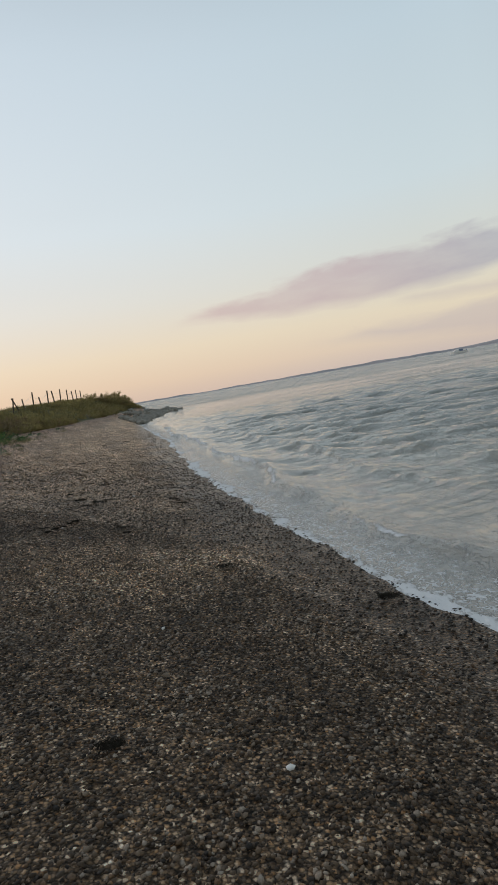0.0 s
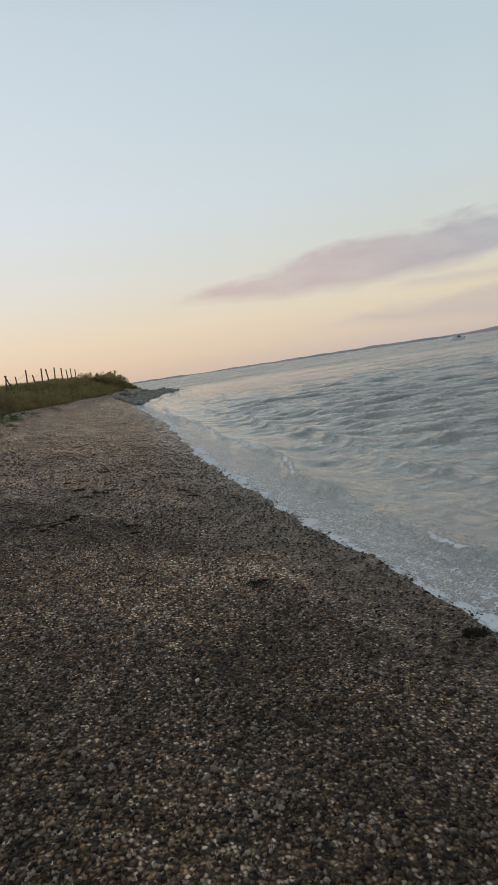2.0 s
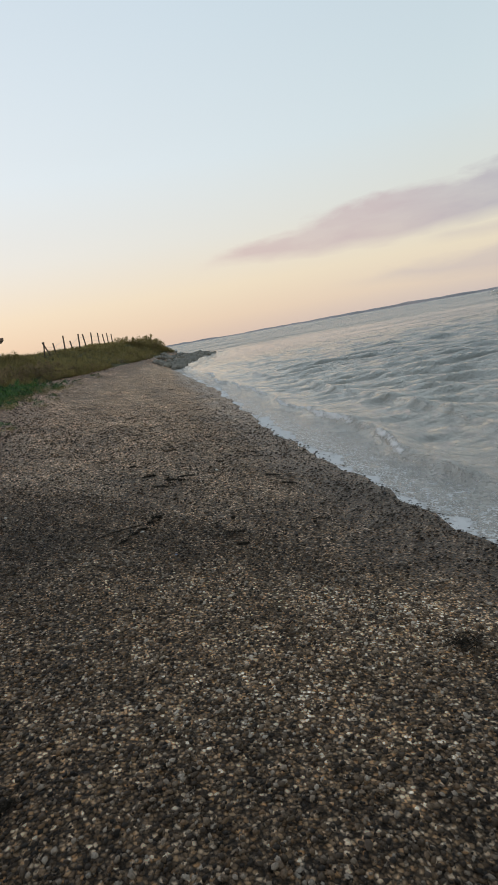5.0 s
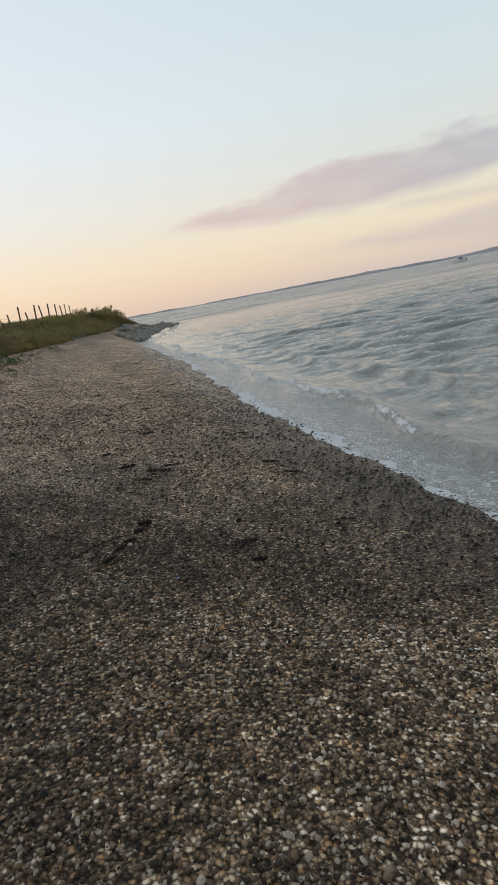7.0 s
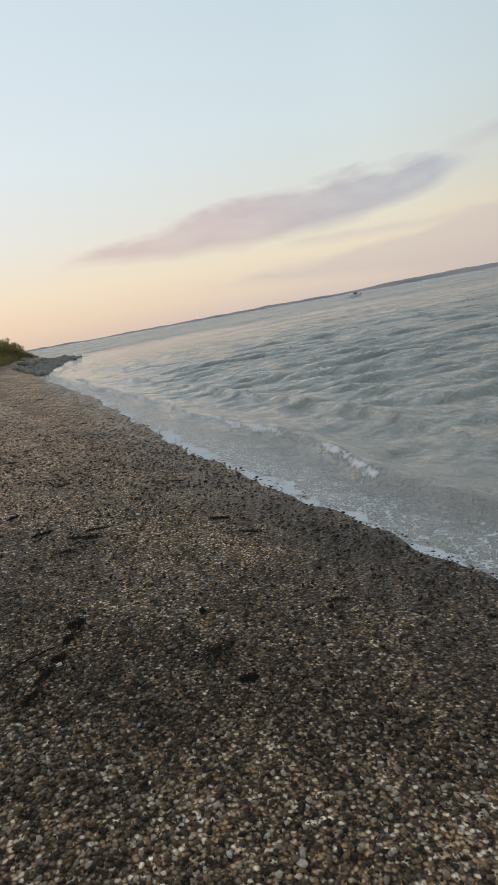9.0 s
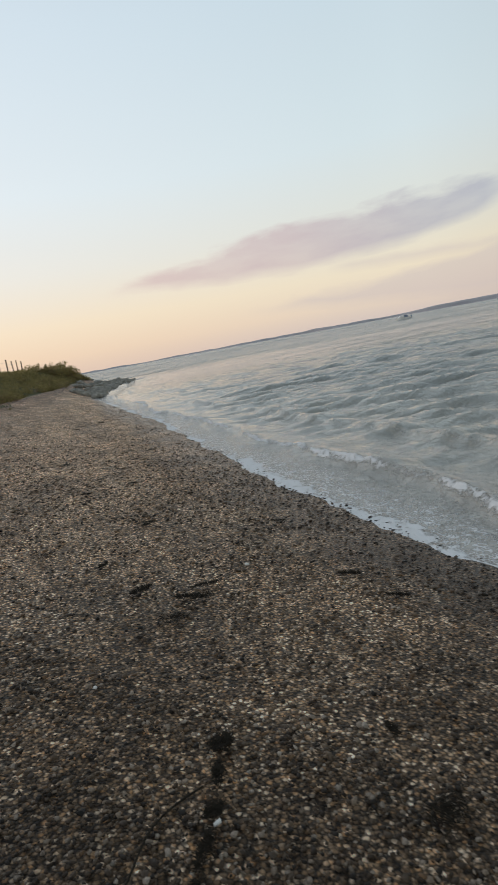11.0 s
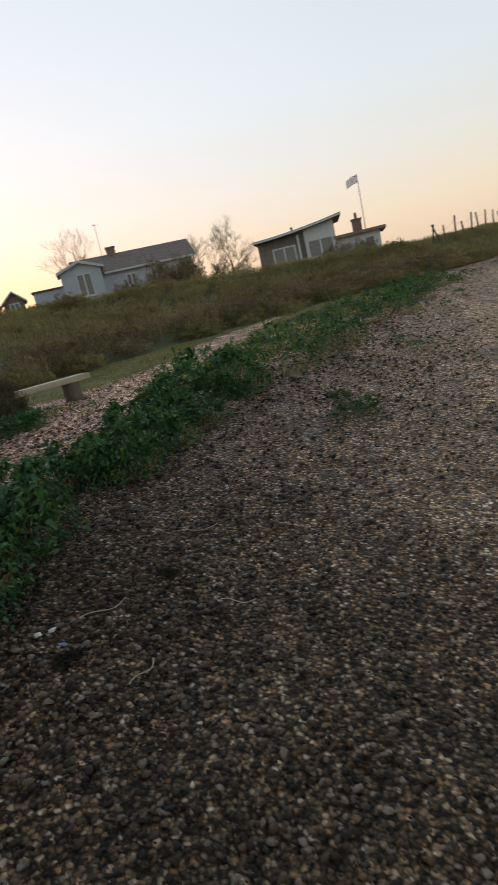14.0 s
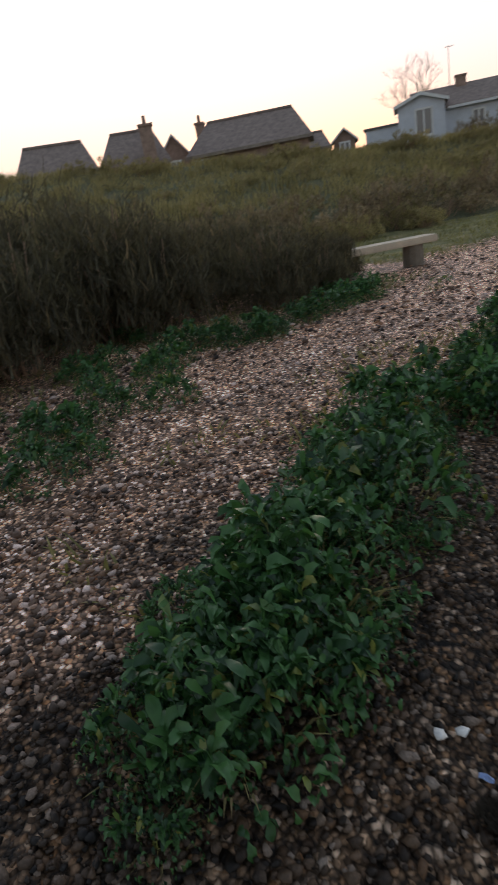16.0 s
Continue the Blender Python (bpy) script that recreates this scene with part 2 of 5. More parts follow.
def pebble_build(n):
    v = where(n)
    s = n.add("ShaderNodeSeparateXYZ", None, Vector=v)
    g = n.add("ShaderNodeNewGeometry")
    o = n.add("ShaderNodeObjectInfo")
    r = n.math("FRACT", n.math("ADD", g.outputs["Random Per Island"], o.outputs["Random"]))
    grain = n.noise(v, 160.0, 4.0, 0.6)
    patch = n.noise(v, 0.9, 4.0)
    pick = n.math("ADD", n.math("MULTIPLY", r, 0.96), n.span(patch, 0.3, 0.7, -0.06, 0.10))
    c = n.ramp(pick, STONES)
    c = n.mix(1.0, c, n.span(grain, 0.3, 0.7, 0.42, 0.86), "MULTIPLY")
    c, wet = tide_and_light(n, c, v, s.outputs[2])
    surface(n, c, n.span(wet, 0.0, 1.0, 0.55, 0.22), grain, 0.25, 0.004, Specular_IOR_Level=0.3)


def land_build(n):
    """Bare soil, thatch and short turf under the plants of the bank."""
    v = where(n)
    a = n.noise(v, 0.5, 5.0)
    b = n.noise(v, 9.0, 5.0, 0.65)
    c = n.ramp(a, [(0.3, (0.08, 0.085, 0.036)), (0.5, (0.12, 0.112, 0.05)), (0.7, (0.10, 0.115, 0.048))])
    c = n.mix(1.0, c, n.span(b, 0.3, 0.7, 0.6, 1.35), "MULTIPLY")
    surface(n, c, 0.95, b, 0.9, 0.05)


def water_build(n):
    v = where(n)
    shore = n.add("ShaderNodeAttribute", {"name": "off_shore"}).outputs["Fac"]
    crest = n.add("ShaderNodeAttribute", {"name": "foam"}).outputs["Fac"]
    lace = n.noise(n.add("ShaderNodeMapping", None, Vector=v, Scale=(1.8, 1.0, 1)).outputs[0], 9.0, 6.0, 0.72, 0.6)
    bub = n.add("ShaderNodeTexVoronoi", {"feature": "DISTANCE_TO_EDGE"}, Vector=n.add("ShaderNodeVectorMath", None, i0=v, i1=n.add("ShaderNodeTexNoise", None, Vector=v, Scale=3.0).outputs[1]).outputs[0], Scale=10.0).outputs["Distance"]
    edge = n.span(n.math("ADD", shore, n.span(n.noise(v, 1.7, 3.0), 0.3, 0.7, -0.08, 0.08)), 0.08, 0.22, 1.0, 0.0)
    drift = n.math("MULTIPLY", n.span(shore, 0.4, 1.5, 1.0, 0.0), n.span(bub, 0.0, 0.22, 1.0, 0.0))
    want = n.math("MAXIMUM", n.math("MAXIMUM", edge, drift), crest)
    foam = n.math("MULTIPLY", n.span(n.math("ADD", want, n.math("MULTIPLY", n.math("SUBTRACT", lace, 0.5), 2.6)), 0.42, 0.80), n.span(want, 0.04, 0.25), clamp=True)
    ripple = n.noise(n.add("ShaderNodeMapping", None, Vector=v, Rotation=(0, 0, 0.35), Scale=(1.3, 0.6, 1)).outputs[0], 4.2, 6.0, 0.62, 0.6)
    chop = n.noise(n.add("ShaderNodeMapping", None, Vector=v, Rotation=(0, 0, 0.5), Scale=(0.6, 0.18, 1)).outputs[0], 1.0, 4.0, 0.6, 0.5)
    sea_way = n.noise(n.add("ShaderNodeMapping", None, Vector=v, Rotation=(0, 0, 0.6), Scale=(0.30, 0.11, 1)).outputs[0], 1.0, 6.0, 0.62, 0.4)
    silt = n.span(shore, 0.0, 9.0)
    deep = n.ramp(silt, [(0.0, (0.35, 0.32, 0.28)), (0.4, (0.335, 0.325, 0.28)), (1.0, (0.265, 0.275, 0.25))])
    col = n.mix(foam, deep, (0.84, 0.83, 0.82, 1))
    h = n.math("ADD", n.math("MULTIPLY", ripple, n.span(shore, 0.5, 8.0, 0.2, 0.7)), n.math("MULTIPLY", chop, 0.4))
    h = n.math("ADD", h, n.math("MULTIPLY", sea_way, n.span(shore, 4.0, 60.0, 0.0, 5.0)))
    h = n.math("ADD", h, n.math("MULTIPLY", foam, 0.06))
    p = surface(n, col, n.math('MAXIMUM', n.math('MULTIPLY', foam, 0.85), n.span(shore, 1.0, 80.0, 0.05, 0.18)), h, 1.0, 0.23, IOR=1.45, Specular_IOR_Level=1.0)
    # facets of the chop, which keep their slope however far off
    def lean_of(turn, scale, detail, rough):
        f = n.add("ShaderNodeTexNoise", None, Vector=n.add("ShaderNodeMapping", None, Vector=v, Rotation=(0, 0, turn), Scale=scale).outputs[0], Scale=1.0, Detail=detail, Roughness=rough).outputs[1]
        return n.add("ShaderNodeVectorMath", {"op": "SUBTRACT"}, i0=f, i1=(0.5, 0.5, 0.5)).outputs[0]

    def times(vec, k):
        return n.add("ShaderNodeVectorMath", {"op": "MULTIPLY"}, i0=vec, i1=n.add("ShaderNodeCombineXYZ", None, X=k, Y=k, Z=k).outputs[0]).outputs[0]
    close = times(lean_of(0.3, (1.3, 5.6, 1), 3.0, 0.6), n.span(shore, 0.8, 3.0, 0.3, 2.1))
    wide = times(lean_of(0.25, (0.05, 0.26, 1), 7.0, 0.82), n.span(shore, 3.0, 30.0, 0.0, 2.6))
    lean = n.add("ShaderNodeVectorMath", None, i0=close, i1=wide).outputs[0]
    much = n.span(shore, 2.0, 10.0, 0.85, 1.0)
    gust = n.noise(n.add("ShaderNodeMapping", None, Vector=v, Rotation=(0, 0, 0.2), Scale=(0.008, 0.034, 1)).outputs[0], 1.0, 9.0, 0.78)
    much = n.math("MULTIPLY", much, n.span(gust, 0.35, 0.65, 0.5, 1.5))
    slope = n.add("ShaderNodeCombineXYZ", None, X=n.math("MULTIPLY", much, 0.5), Y=much, Z=0.0).outputs[0]
    lean = n.add("ShaderNodeVectorMath", {"op": "MULTIPLY"}, i0=lean, i1=slope).outputs[0]
    # far out the faces of the chop turned to the land hide the rest
    face = n.math("MULTIPLY", n.span(shore, 8.0, 90.0, 0.0, -0.15), n.span(gust, 0.36, 0.64, 0.1, 2.2))
    lean = n.add("ShaderNodeVectorMath", None, i0=lean, i1=n.add("ShaderNodeCombineXYZ", None, X=n.math("MULTIPLY", face, 0.4), Y=face, Z=0.0).outputs[0]).outputs[0]
    was = p.inputs["Normal"].links[0].from_socket
    total = n.add("ShaderNodeVectorMath", {"op": "ADD"}, i0=was, i1=lean).outputs[0]
    n.tree.links.new(n.add("ShaderNodeVectorMath", {"op": "NORMALIZE"}, i0=total).outputs[0], p.inputs["Normal"])


def leaf_build(dark, light, dry, gloss=0.45, thin=0.35):
    """Leaves and blades; thin: the share of light that passes through."""
    def build(n):
        g = n.add("ShaderNodeNewGeometry")
        o = n.add("ShaderNodeObjectInfo")
        r = n.math("FRACT", n.math("ADD", g.outputs["Random Per Island"], o.outputs["Random"]))
        v = g.outputs["Position"]
        a = n.noise(v, 25.0, 4.0)
        c = n.ramp(r, [(0.0, dark), (0.55, light), (0.94, light), (0.975, dry), (1.0, dry)])
        big = n.noise(v, 0.6, 3.0)
        c = n.mix(1.0, c, n.math("MULTIPLY", n.span(a, 0.3, 0.7, 0.75, 1.2), n.span(big, 0.3, 0.7, 0.7, 1.3)), "MULTIPLY")
        p = n.add("ShaderNodeBsdfPrincipled", None, Base_Color=c, Roughness=gloss)
        b = n.add("ShaderNodeBump", None, Height=a, Strength=0.3, Distance=0.005)
        n.tree.links.new(b.outputs[0], p.inputs["Normal"])
        t = n.add("ShaderNodeBsdfTranslucent", None, Color=n.mix(1.0, c, (1.25, 1.2, 0.8, 1), "MULTIPLY"))
        m = n.add("ShaderNodeMixShader", None, i0=thin, i1=p.outputs[0], i2=t.outputs[0])
        n.add("ShaderNodeOutputMaterial", None, Surface=m.outputs[0])
    return build


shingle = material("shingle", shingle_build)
pebble_mat = material("pebble_stone", pebble_build)
land = material("bank_soil", land_build)
water_mat = material("sea_water", water_build)
beet_mat = material("beet_leaf", leaf_build((0.012, 0.040, 0.017), (0.074, 0.185, 0.052), (0.26, 0.27, 0.06), 0.42, 0.3))
scrub_mat = material("scrub_leaf", leaf_build((0.052, 0.047, 0.032), (0.135, 0.118, 0.072), (0.26, 0.19, 0.11), 0.85))
grass_mat = material("bank_grass", leaf_build((0.19, 0.165, 0.082), (0.37, 0.31, 0.146), (0.40, 0.30, 0.16), 0.85))
turf_blade = material("turf_blade", leaf_build((0.16, 0.16, 0.06), (0.30, 0.27, 0.11), (0.34, 0.28, 0.16), 0.8))
weed_mat = material("seaweed", lambda n: surface(n, n.mix(n.noise(where(n), 40.0), (0.010, 0.008, 0.006, 1), (0.034, 0.026, 0.016, 1)), 0.8, n.noise(where(n), 90.0), 0.5, 0.01, Specular_IOR_Level=0.15))
rock_mat = plain("dark_rock", (0.27, 0.25, 0.21), 0.8, 0.45, 2.0, 0.9, 0.0, 14.0)
# the haze of distance is mixed into the hills' base colour
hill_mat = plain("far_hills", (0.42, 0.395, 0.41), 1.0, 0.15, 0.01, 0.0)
wood_mat = plain("grey_timber", (0.20, 0.165, 0.125), 0.85, 0.3, 5.0, 0.5)
pale_wood = plain("pale_plank", (0.62, 0.51, 0.38), 0.75, 0.2, 4.0, 0.5)
post_mat = plain("fence_timber", (0.14, 0.11, 0.085), 0.9, 0.3, 5.0, 0.5)
bark_mat = plain("bark", (0.34, 0.22, 0.145), 0.95, 0.3, 3.0, 0.5)
# roof, brick, blue board and cladding colours are lifted by the sunset's veil of glare
roof_mat = plain("roof_tile", (0.27, 0.21, 0.18), 0.9, 0.25, 3.0, 0.4, 0.0, 12.0)
brick_mat = plain("brick", (0.36, 0.245, 0.19), 0.9, 0.25, 4.0, 0.4, 0.0, 14.0)
blue_mat = plain("pale_blue_boards", (0.68, 0.70, 0.75), 0.7, 0.08, 2.0, 0.2)
white_mat = plain("white_paint", (0.82, 0.81, 0.79), 0.55, 0.06, 3.0, 0.15)
dark_wood = plain("dark_cladding", (0.30, 0.245, 0.20), 0.8, 0.25, 3.0, 0.4)
felt_mat = plain("roof_felt", (0.15, 0.14, 0.135), 0.85, 0.2, 3.0, 0.3)


def cloth_build(n):
    weave = n.noise(where(n), 8.0, 5.0)
    c = n.mix(1.0, (0.80, 0.79, 0.78, 1), n.span(weave, 0.3, 0.7, 0.85, 1.05), "MULTIPLY")
    d = n.add("ShaderNodeBsdfDiffuse", None, Color=c)
    t = n.add("ShaderNodeBsdfTranslucent", None, Color=c)
    m = n.add("ShaderNodeMixShader", None, i0=0.6, i1=d.outputs[0], i2=t.outputs[0])
    n.add("ShaderNodeOutputMaterial", None, Surface=m.outputs[0])


cloth_mat = material("flag_cloth", cloth_build)
brush_mat = material("garden_brush", leaf_build((0.17, 0.132, 0.086), (0.32, 0.25, 0.16), (0.38, 0.28, 0.17), 0.85))
metal_mat = plain("galvanised_metal", (0.45, 0.45, 0.45), 0.45, 0.15, 8.0, 0.1, 0.9)
glass_mat = material("window_glass", lambda n: surface(n, (0.20, 0.205, 0.22, 1), 0.04, None, 0, 0, IOR=1.52, Specular_IOR_Level=1.0))
hull_blue = plain("hull_paint", (0.14, 0.20, 0.30), 0.4, 0.1, 3.0, 0.1)

# ---- helpers for meshes ----


def mesh_ob(name, verts, faces, mat, parent=None, label="", smooth=False):
    me = bpy.data.meshes.new(name)
    me.from_pydata([tuple(v) for v in verts], [], [tuple(f) for f in faces])
    me.materials.append(mat)
    if smooth:
        me.polygons.foreach_set("use_smooth", [True] * len(me.polygons))
    me.update()
    ob = new(name, me)
    if parent is not None:
        ob.parent = parent
    if label:
        ob["label"] = label
    return ob


def np_mesh(name, verts, tris, mat, smooth=False):
    """A mesh from arrays of corners and triangles."""
    me = bpy.data.meshes.new(name)
    n, m = len(verts), len(tris)
    me.vertices.add(n)
    me.vertices.foreach_set("co", np.asarray(verts, dtype=np.float32).ravel())
    me.loops.add(3 * m)
    me.loops.foreach_set("vertex_index", np.asarray(tris, dtype=np.int32).ravel())
    me.polygons.add(m)
    me.polygons.foreach_set("loop_start", np.arange(0, 3 * m, 3, dtype=np.int32))
    me.polygons.foreach_set("loop_total", np.full(m, 3, dtype=np.int32))
    me.polygons.foreach_set("use_smooth", np.full(m, smooth))
    me.materials.append(mat)
    me.update(calc_edges=True)
    return me


def part(name, bm, mat, parent=None, label="", smooth=False):
    me = bpy.data.meshes.new(name)
    bm.to_mesh(me)
    bm.free()
    me.materials.append(mat)
    if smooth:
        me.polygons.foreach_set("use_smooth", [True] * len(me.polygons))
    ob = new(name, me)
    if parent is not None:
        ob.parent = parent
    if label:
        ob["label"] = label
    return ob


def box(x0, x1, y0, y1, z0, z1, bevel=0.0, bm=None):
    bm = bm or bmesh.new()
    r = bmesh.ops.create_cube(bm, size=1.0)
    for v in r["verts"]:
        v.co = Vector((x0 + (v.co.x + 0.5) * (x1 - x0), y0 + (v.co.y + 0.5) * (y1 - y0), z0 + (v.co.z + 0.5) * (z1 - z0)))
    if bevel:
        es = list({e for v in r["verts"] for e in v.link_edges})
        bmesh.ops.bevel(bm, geom=es, offset=bevel, segments=2, affect="EDGES")
    return bm


def prism(profile, y0, y1, bm=None):
    """A solid from an outline in x and z, drawn out along y."""
    bm = bm or bmesh.new()
    a = [bm.verts.new((x, y0, z)) for x, z in profile]
    b = [bm.verts.new((x, y1, z)) for x, z in profile]
    n = len(a)
    bm.faces.new(a)
    bm.faces.new(b[::-1])
    for i in range(n):
        bm.faces.new((a[i], b[i], b[(i + 1) % n], a[(i + 1) % n]))
    bmesh.ops.recalc_face_normals(bm, faces=bm.faces[:])
    return bm


def tube(bm, p, q, r0, r1, sides=6):
    p, q = Vector(p), Vector(q)
    d = (q - p)
    s = d.orthogonal().normalized()
    t = d.normalized().cross(s)
    a, b = [], []
    for i in range(sides):
        w = 2 * math.pi * i / sides
        o = s * math.cos(w) + t * math.sin(w)
        a.append(bm.verts.new(p + o * r0))
        b.append(bm.verts.new(q + o * r1))
    for i in range(sides):
        j = (i + 1) % sides
        bm.faces.new((a[i], a[j], b[j], b[i]))
    bm.faces.new(a[::-1])
    bm.faces.new(b)
    return bm


def empty(name, m, label, category, group="", kind=""):
    ob = new(name)
    ob.matrix_world = m
    return tagged(ob, label, category, group, kind)


# ---- ground: beach, shingle ridge, path, bank and headland in one sheet ----
SEA = -0.40
BED = 0.013        # depth of the loose stones over the sheet
KY = [-60, 0, 10, 14, 20, 26, 40, 54, 58, 66, 78, 84, 87, 92, 100, 130]
SHORE = [2.2, 2.4, 2.5, 2.8, 3.3, 4.0, 4.9, 5.8, 6.6, 8.6, 12.0, 14.6, 15.2, 9.0, -6.0, -60.0]
CY = [-60, 9, 14, 33, 38, 43, 50, 58, 72, 84, 92, 100, 130]
CREST = [-3.6, -3.6, -3.55, -3.3, -1.8, -0.2, 2.2, 4.2, 7.0, 9.9, 7.0, -8.0, -62.0]
TY = [-60, 8, 14, 20, 26, 32, 38, 43, 50, 58, 72, 84, 92, 100, 130]
TOE = [-17, -16, -15, -12.5, -10.5, -8.5, -5.0, -1.8, 0.8, 3.2, 6.2, 9.6, 6.6, -9.0, -64.0]
PY = [-60, 10, 20, 30, 38, 43, 47, 52, 60, 70, 79, 84, 92, 100, 130]
TOP = [-32, -30, -27.5, -20.0, -13.0, -7.5, -4.2, -2.4, -0.3, 2.0, 6.0, 9.0, 6.0, -10.0, -66.0]
TOPZ = [4.6, 4.6, 4.3, 3.2, 2.9, 2.6, 2.45, 2.6, 2.75, 2.8, 2.5, 1.3, 1.2, 1.0, 1.0]


def bump(x, y, k=1.0):
    return noise.noise(Vector((x * k, y * k, 0.3)))


def ground_z(x, y, rough=True):
    s, c = np.interp(y, KY, SHORE), np.interp(y, CY, CREST)
    t, p, tz = np.interp(y, TY, TOE), np.interp(y, PY, TOP), np.interp(y, PY, TOPZ)
    w = s - c
    xs = [p - 60, p - 22, p, (p + t) / 2, t, c - 1.0, c, c + 0.12 * w, c + 0.31 * w, c + 0.58 * w, s, s + 6, s + 30]
    zs = [5.6, tz + 0.9, tz, 0.8 + 0.5 * (tz - 0.8), 0.80, 0.82, 0.74, 0.50, 0.28, 0.0, SEA + 0.01, SEA - 0.8, SEA - 3.0]
    z = float(np.interp(x, xs, zs))
    if rough:
        near = 1.0 if x > t else 3.0
        z += 0.018 * near * bump(x, y, 0.9) + 0.010 * bump(x, y, 3.0)
    return z


TRACK_Y, TRACK_X, TRACK_W = [9, 14, 16, 19, 22, 25, 30], [-6.2, -6.5, -6.8, -7.3, -7.9, -8.4, -8.6], [1.5, 1.2, 1.1, 1.0, 0.9, 0.7, 0.3]


def ground_sheet():
    ys = np.concatenate([[-4000, -1000, -200, -60], np.arange(-12, 0, 1.5), np.arange(0, 16, 0.2), np.arange(16, 40, 0.6), np.arange(40, 100, 1.2), [104, 112, 130]])
    us = np.concatenate([np.linspace(0, 1, 8)[:-1] * 1.0, 1 + np.linspace(0, 1, 16)[:-1], 2 + np.linspace(0, 1, 26)[:-1], 3 + np.linspace(0, 1, 36)[:-1], 4 + np.linspace(0, 1, 14)])
    verts, faces, mats, green = [], [], [], []
    for y in ys:
        s, c = np.interp(y, KY, SHORE), np.interp(y, CY, CREST)
        t, p = np.interp(y, TY, TOE), np.interp(y, PY, TOP)
        far = -4000 if y < 90 else p - 40
        xs = np.interp(us, [0, 0.5, 0.9, 1, 2, 3, 4, 4.5, 5], [far, p - 60, p - 20, p, t, c - 0.6, s, s + 4, s + 30])
        reach = np.interp(y, [8, 14, 18, 30, 36, 40], [0.30, 0.42, 0.86, 0.90, 0.8, 0.5])
        for x, u in zip(xs, us):
            verts.append((x, y, ground_z(x, y) - BED * np.interp(y, [0, 1, 16, 26], [0, 1, 1, 0]) * np.interp(u, [2.2, 2.5, 3.9, 4.0], [0, 1, 1, 0])))
            worn = np.interp(y, TRACK_Y, TRACK_W)
            worn = np.interp(abs(x - np.interp(y, TRACK_Y, TRACK_X)), [worn * 0.7, worn * 1.4], [0.40, 1.0]) if 9 < y < 30 else 1.0
            green.append(float(np.interp(u - 2, [reach - 0.30, reach], [1, 0]) * worn))
    w = len(us)
    for j in range(len(ys) - 1):
        for i in range(w - 1):
            a = j * w + i
            faces.append((a, a + 1, a + w + 1, a + w))
            mats.append(1 if us[i] < 1.99 else 0)
    ob = mesh_ob("ground", verts, faces, shingle, smooth=True)
    ob.data.materials.append(land)
    ob.data.polygons.foreach_set("material_index", mats)
    ob.data.attributes.new("turf", "FLOAT", "POINT").data.foreach_set("value", green)
    return tagged(ob, "sloping shingle beach with a grassy bank behind", "beach", kind="structure")


ground = ground_sheet()

# ---- sea ----


LATTICE = np.random.default_rng(41).uniform(-1, 1, (256, 256))


def smooth_noise(x, y):
    """Value noise on arrays, -1 to 1, one cell a metre."""
    xi, yi = np.floor(x).astype(int), np.floor(y).astype(int)
    u, w = x - xi, y - yi
    u, w = u * u * (3 - 2 * u), w * w * (3 - 2 * w)
    g = lambda i, j: LATTICE[(xi + i) % 256, (yi + j) % 256]
    return (g(0, 0) * (1 - u) + g(1, 0) * u) * (1 - w) + (g(0, 1) * (1 - u) + g(1, 1) * u) * w


